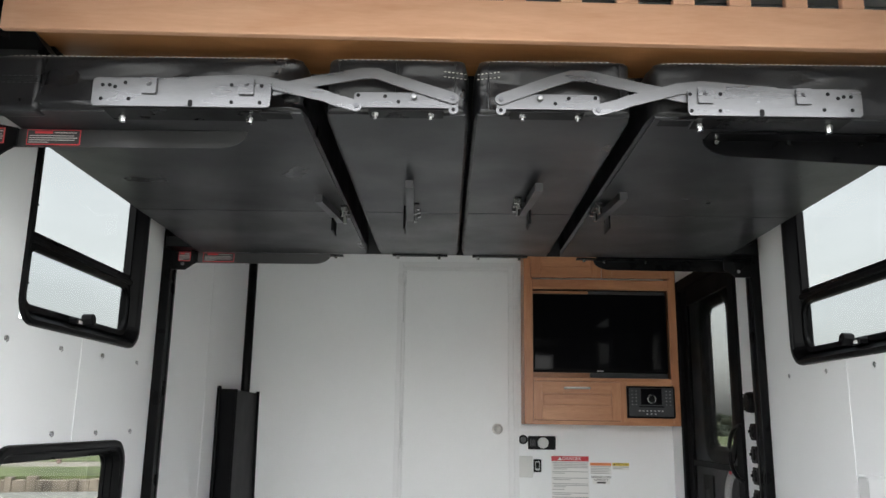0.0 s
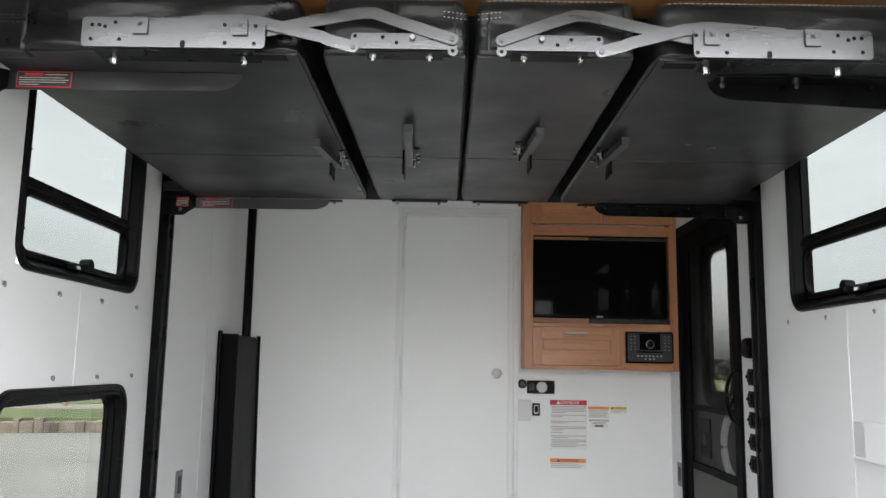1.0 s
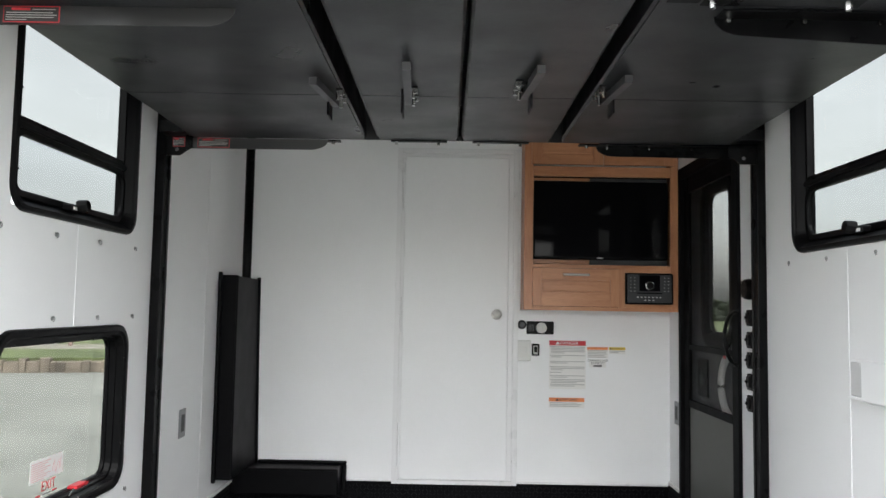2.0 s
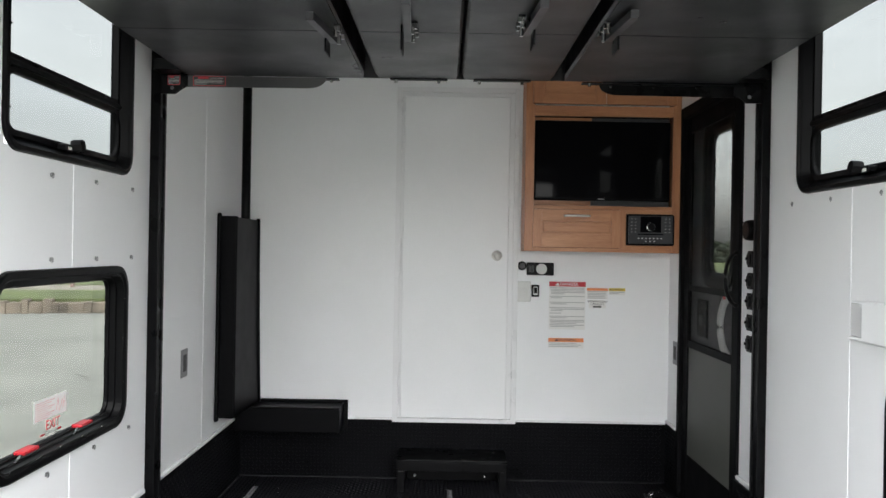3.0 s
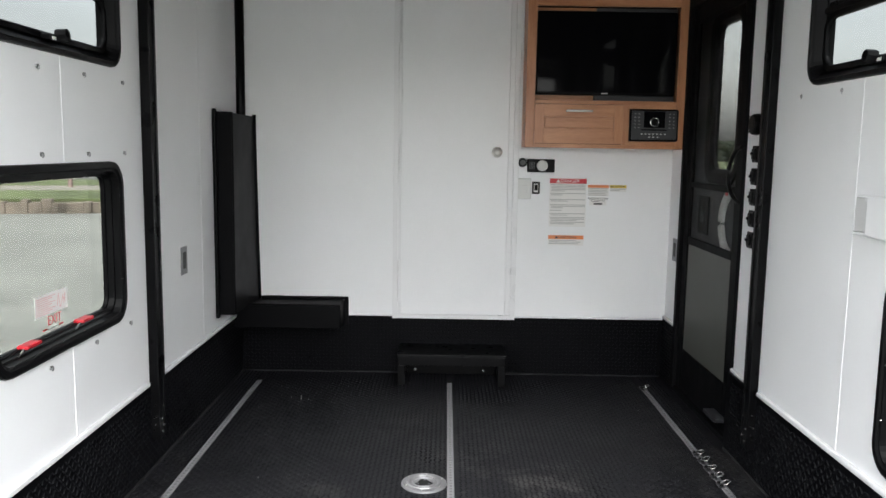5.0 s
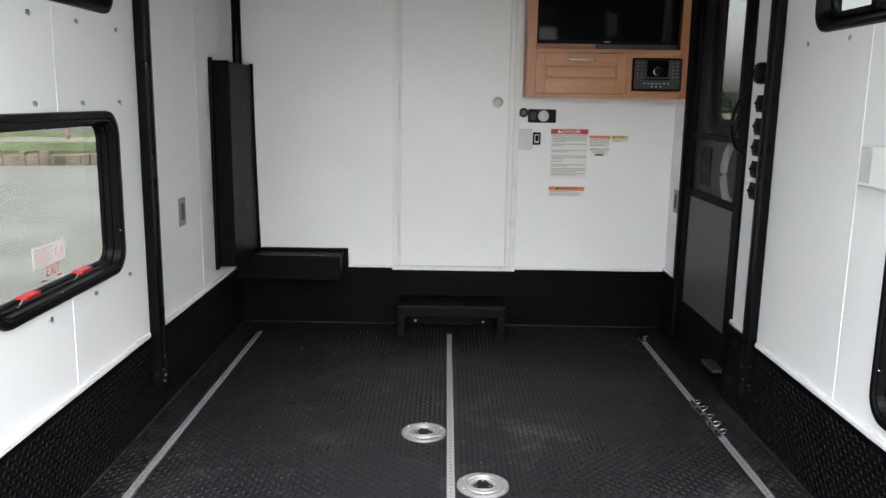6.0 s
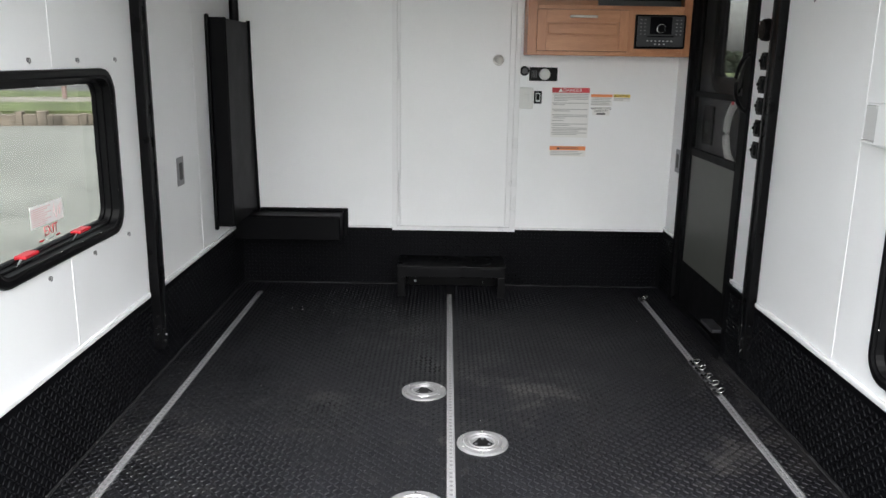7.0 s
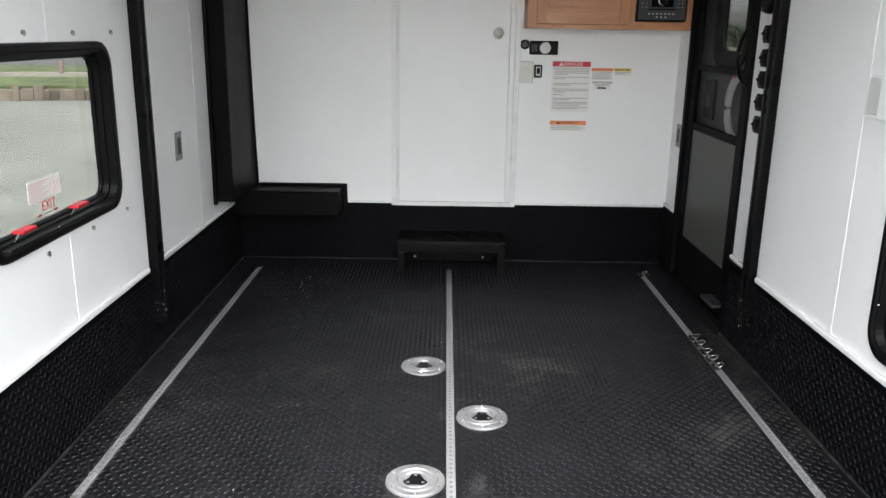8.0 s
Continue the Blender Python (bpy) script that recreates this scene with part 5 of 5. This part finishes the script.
LINKS = (
    ([(-0.65, 1.998), (-0.56, 2.004), (-0.479, 2.008), (-0.442, 2.004), (-0.312, 1.974), (-0.296, 1.967), (-0.246, 1.953)], 0.0125, PY - 0.0038),
    ([(-0.424, 1.988), (-0.333, 2.010), (-0.235, 2.029), (-0.205, 2.030), (-0.164, 2.015), (-0.041, 1.975)], 0.0125, PY + 0.0014),
    ([(0.64, 1.994), (0.56, 2.000), (0.486, 2.006), (0.437, 2.000), (0.328, 1.970), (0.312, 1.963), (0.266, 1.950)], 0.0125, PY - 0.0038),
    ([(0.452, 1.984), (0.365, 2.001), (0.246, 2.029), (0.213, 2.030), (0.165, 2.014), (0.061, 1.974)], 0.0125, PY + 0.0014),
)
for pts, w, y in LINKS:
    ln = part("hinge_link", bar(pts, w, y, 0.004), STEEL, bed, "flat bent steel hinge link")
    x, z = pts[-1]
    part("pivot", cyl(0.0058, 0.0054, (x, y - 0.0004, z), (x, y - 0.0025, z), 16), GUNMETAL, ln)


# folding legs under the cushions
def fold_leg(x0, y0, x1, y1, s):
    d = Vector((x1 - x0, y1 - y0, 0)).normalized()
    nrm = Vector((-d.y, d.x, 0))
    bm = bmesh.new()
    vs = []
    for p, zc in ((Vector((x0, y0, 0)), 1.931), (Vector((x1, y1, 0)), 1.934)):
        for a, b in ((-1, -1), (1, -1), (1, 1), (-1, 1)):
            vs.append(bm.verts.new((p + nrm * 0.011 * a) + Vector((0, 0, zc + 0.011 * b))))
    for f in ((0, 1, 2, 3), (7, 6, 5, 4), (0, 4, 5, 1), (1, 5, 6, 2), (2, 6, 7, 3), (3, 7, 4, 0)):
        bm.faces.new([vs[k] for k in f])
    bmesh.ops.recalc_face_normals(bm, faces=bm.faces[:])
    lg = part("folding_leg", bm, GUNMETAL, bed, "folded dark grey steel leg")
    e = Vector((x1, y1, 1.94))
    part("hinge_tab", box(e.x - 0.016 * s - 0.003, e.x - 0.016 * s + 0.003, e.y - 0.07, e.y + 0.01, BZ - 0.075, BZ - 0.001, 0.002), BLACK_METAL, lg)
    part("hinge_plate", box(e.x + 0.022 * s - 0.01, e.x + 0.022 * s + 0.01, e.y - 0.1, e.y + 0.02, BZ - 0.006, BZ - 0.001, 0.001, 1), BLACK_METAL, lg)
    for a, b, c in ((0.016, -0.01, 0.03), (0.026, 0.0, 0.012), (0.028, -0.05, 0.012), (0.017, -0.085, 0.026), (0.026, -0.09, 0.012)):
        part("bolt", cyl(0.0065, 0.0055, (e.x + a * s, e.y + b, BZ - 0.008 - c), (e.x + a * s, e.y + b, BZ - 0.006), 8), CHROME, lg)


fold_leg(-0.425, 1.765, -0.395, 2.025, 1)
fold_leg(-0.155, 1.615, -0.168, 1.99, 1)
fold_leg(0.198, 1.625, 0.179, 1.905, -1)
fold_leg(0.444, 1.70, 0.425, 1.952, -1)


# lift arms that carry the bed
def lift_arm(side, y, far):
    xw = 1.153 if side < 0 else 1.157
    zb, zt = 1.914, BZ - 0.0012
    zw = 1.886 if side > 0 and not far else 1.911
    yv = y - 0.022 if side < 0 else y + 0.018
    xe = 0.518 if side < 0 else 0.542
    pts = [(xw, zt), (xw, zw)] + [(xe + 0.07 - 0.07 * math.sin(t), zb + 0.038 - 0.038 * math.cos(t)) for t in [radians(90 * k / 8) for k in range(9)]] + [(xe, zt)]
    bm = bmesh.new()
    f = [bm.verts.new((side * p[0], yv, p[1])) for p in pts]
    b = [bm.verts.new((side * p[0], yv + 0.004, p[1])) for p in pts]
    bm.faces.new(f)
    bm.faces.new(b[::-1])
    for k in range(len(f)):
        bm.faces.new((f[k], f[(k + 1) % len(f)], b[(k + 1) % len(f)], b[k]))
    bmesh.ops.recalc_face_normals(bm, faces=bm.faces[:])
    a = part("lift_arm", bm, ARM_STEEL if side < 0 else BLACK_METAL, bed, "black steel angle lift arm")
    ya, yb = (yv + 0.0045, y + 0.03) if side < 0 else (y - 0.03, yv - 0.0005)
    part("arm_flange", box(min(side * xw, side * 0.545), max(side * xw, side * 0.545), ya, yb, zt - 0.004, zt, 0.001, 1), BLACK_METAL, a)
    bm = bmesh.new()
    prof = [(side * xw, 1.882), (side * 1.098, 1.882), (side * 1.07, 1.902), (side * 1.05, 1.9135), (side * 1.05, 1.955), (side * xw, 1.975)]
    f = [bm.verts.new((p[0], y - 0.03, p[1])) for p in prof]
    b = [bm.verts.new((p[0], y - 0.0225, p[1])) for p in prof]
    bm.faces.new(f)
    bm.faces.new(b[::-1])
    for k in range(len(f)):
        bm.faces.new((f[k], f[(k + 1) % len(f)], b[(k + 1) % len(f)], b[k]))
    bmesh.ops.recalc_face_normals(bm, faces=bm.faces[:])
    part("gusset", bm, BLACK_METAL, a)
    part("bolt", cyl(0.007, 0.006, (side * 1.108, y - 0.0305, 1.905), (side * 1.108, y - 0.035, 1.905), 12), RIVET if side > 0 else GUNMETAL, a)
    if side < 0:
        for sx0, sx1 in ((-1.125, -1.078), (-1.03, -0.905)):
            ys = y - 0.0306 if sx0 < -1.05 else y - 0.0226
            stk = part("sticker", box(sx0, sx1, ys - 0.0012, ys, 1.9165, 1.9535, 0.0), RED_INK, a, "black safety sticker with red border")
            part("sticker_field", box(sx0 + 0.002, sx1 - 0.002, ys - 0.0018, ys - 0.0013, 1.9185, 1.9515), DARK_INK, stk)
            w = sx1 - sx0
            part("heading_block", box(sx0 + 0.15 * w, sx0 + 0.48 * w, ys - 0.0024, ys - 0.0019, 1.9435, 1.949), RED_INK, stk)
            for k, f in enumerate((0.42, 0.9, 0.95, 0.88)):
                part("print_line", box(sx0 + 0.05 * w, sx0 + f * w, ys - 0.0024, ys - 0.0019, 1.9215 + k * 0.0053, 1.9232 + k * 0.0053), INK, stk)
            part("print_line", box(sx0 + 0.52 * w, sx0 + 0.93 * w, ys - 0.0024, ys - 0.0019, 1.9448, 1.9465), INK, stk)
    else:
        for k in range(4):
            xx = 0.571 + k * 0.167 + (0.012 if far else 0)
            part("bolt", cyl(0.0065, 0.0055, (xx, yv, zt - 0.011), (xx, yv - 0.008, zt - 0.011), 10), CHROME, a)
    if not far:
        return
    part("mount_plate", box(min(side * 1.04, side * xw), max(side * 1.04, side * xw), y - 0.11, y + 0.028, 1.9585, 2.0, 0.002), BLACK_METAL, a)
    part("end_bolt", cyl(0.006, 0.006, (side * 0.5, y - 0.005, BZ - 0.016), (side * 0.5, y - 0.005, BZ), 8), CHROME, a)
    part("end_bracket", box(min(side * 0.545, side * 0.47), max(side * 0.545, side * 0.47), y - 0.016, y + 0.016, BZ - 0.006, BZ - 0.0008, 0.001, 1), BLACK_METAL, a)


for sd in (-1, 1):
    lift_arm(sd, 1.317 if sd < 0 else 1.285, False)
    lift_arm(sd, 2.685, True)

for x0, x1 in ((-0.27, -0.05), (0.05, 0.27)):
    t = part("edge_strip", box(x0, x1, BY1 - 0.02, BY1 + 0.006, BZ - 0.006, BZ - 0.001, 0.001, 1), BLACK_METAL, bed)
    for f in (0.1, 0.85):
        part("bolt", cyl(0.006, 0.006, (x0 + f * (x1 - x0), BY1 - 0.008, BZ - 0.018), (x0 + f * (x1 - x0), BY1 - 0.008, BZ - 0.006), 8), CHROME, t)

# ---- upper bunk of maple above the sofa bed ----
bunk = thing("bunk_bed", (0, 1.9, 2.15), label="honey maple bunk bed base with slotted front guard", category="bunk bed")
WY = 1.2
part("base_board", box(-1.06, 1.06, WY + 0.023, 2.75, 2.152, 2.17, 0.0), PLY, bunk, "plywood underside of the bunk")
part("front_board", box(-1.075, 1.075, WY, WY + 0.022, 2.148, 2.247, 0.003), WOOD_BUNK, bunk)
part("top_board", box(-1.075, 1.075, WY, WY + 0.022, 2.33, 2.40, 0.003), WOOD_BUNK, bunk)
xs = [0.546 + k * 0.1285 for k in range(-12, 5)]
edges = [-1.075] + [e for c in xs for e in (c - 0.039, c + 0.039)] + [1.075]
for a, b in zip(edges[::2], edges[1::2]):
    if b - a > 0.005:
        part("guard_slat", box(a, b, WY + 0.001, WY + 0.021, 2.2475, 2.3295, 0.002, 1), WOOD_BUNK, bunk)
part("mattress", box(-1.05, 1.05, WY + 0.05, 2.74, 2.172, 2.29, 0.02, 3), MATTRESS, bunk, "grey-blue mattress edge")
for sd in (-1, 1):
    part("lift_arm", box(min(sd * 1.128, sd * 0.99), max(sd * 1.128, sd * 0.99), 1.29, 1.35, 2.105, 2.151, 0.006), BLACK_METAL, bunk, "black steel lift bracket")
    part("lift_arm", box(min(sd * 1.128, sd * 0.99), max(sd * 1.128, sd * 0.99), 2.655, 2.71, 2.105, 2.151, 0.006), BLACK_METAL, bunk, "black steel lift bracket")
for sd in (-1, 1):
    bm = bmesh.new()
    prof = [(sd * 1.135, 2.102), (sd * 0.965, 2.102), (sd * 1.0, 2.147), (sd * 1.078, 2.147), (sd * 1.078, 2.21), (sd * 1.135, 2.21)]
    f = [bm.verts.new((p[0], 1.215, p[1])) for p in prof]
    b = [bm.verts.new((p[0], 1.285, p[1])) for p in prof]
    bm.faces.new(f)
    bm.faces.new(b[::-1])
    for k in range(len(f)):
        bm.faces.new((f[k], f[(k + 1) % len(f)], b[(k + 1) % len(f)], b[k]))
    bmesh.ops.recalc_face_normals(bm, faces=bm.faces[:])
    part("lift_carriage", bm, BLACK_METAL, bunk, "black steel carriage riding the lift post")
bunk.matrix_basis = pose(0, 1.9, 2.15, 0, 0.8, 0)  # hangs slightly askew



# ---- raised tread bars of floor and skirting ----
def tread(name, parent, origin, du, dv, nrm, nu, nv, mat, keep=None, pitch=0.0205):
    """Lozenge bars laid alternately along both diagonals, one mesh."""
    origin, du, dv, nrm = Vector(origin), Vector(du), Vector(dv), Vector(nrm)
    vs, fs = [], []
    hl, hw, hh = 0.0106, 0.0031, 0.0024
    for i in range(nu):
        for j in range(nv):
            p = origin + du * (i + 0.5) * pitch + dv * (j + 0.5) * pitch
            if keep and not keep(p):
                continue
            s = 1 if (i + j) % 2 else -1
            a = (du + dv * s).normalized()
            b = (dv - du * s).normalized()
            k = len(vs)
            for q in (p - a * hl, p + b * hw - a * hl * 0.3, p + b * hw + a * hl * 0.3, p + a * hl, p - b * hw + a * hl * 0.3, p - b * hw - a * hl * 0.3):
                vs.append(q)
            vs.append(p - a * hl * 0.55 + nrm * hh)
            vs.append(p + a * hl * 0.55 + nrm * hh)
            fs += [(k, k + 1, k + 6), (k + 1, k + 2, k + 7, k + 6), (k + 2, k + 3, k + 7), (k + 3, k + 4, k + 7), (k + 4, k + 5, k + 6, k + 7), (k + 5, k, k + 6)]
    me = bpy.data.meshes.new(name)
    me.from_pydata(vs, [], fs)
    me.materials.append(mat)
    bm = bmesh.new()
    bm.from_mesh(me)
    bmesh.ops.recalc_face_normals(bm, faces=bm.faces[:])
    bm.to_mesh(me)
    bm.free()
    ob = under(new(name, me), parent)
    return tagged(ob, kind="stuff")


SOCK = ((-0.107, 2.568), (0.104, 2.142), (-0.108, 1.738))


def clear_floor(p):
    return all(abs(p.x - x) > 0.02 for x in (-0.004, -1.052, 1.054)) and all(math.hypot(p.x - x, p.y - y) > 0.092 for x, y in SOCK)


tread("tread_bars", floor, (-1.185, 1.35, 0), (1, 0, 0), (0, 1, 0), (0, 0, 1), 115, 133, RUBBER_BAR, clear_floor)
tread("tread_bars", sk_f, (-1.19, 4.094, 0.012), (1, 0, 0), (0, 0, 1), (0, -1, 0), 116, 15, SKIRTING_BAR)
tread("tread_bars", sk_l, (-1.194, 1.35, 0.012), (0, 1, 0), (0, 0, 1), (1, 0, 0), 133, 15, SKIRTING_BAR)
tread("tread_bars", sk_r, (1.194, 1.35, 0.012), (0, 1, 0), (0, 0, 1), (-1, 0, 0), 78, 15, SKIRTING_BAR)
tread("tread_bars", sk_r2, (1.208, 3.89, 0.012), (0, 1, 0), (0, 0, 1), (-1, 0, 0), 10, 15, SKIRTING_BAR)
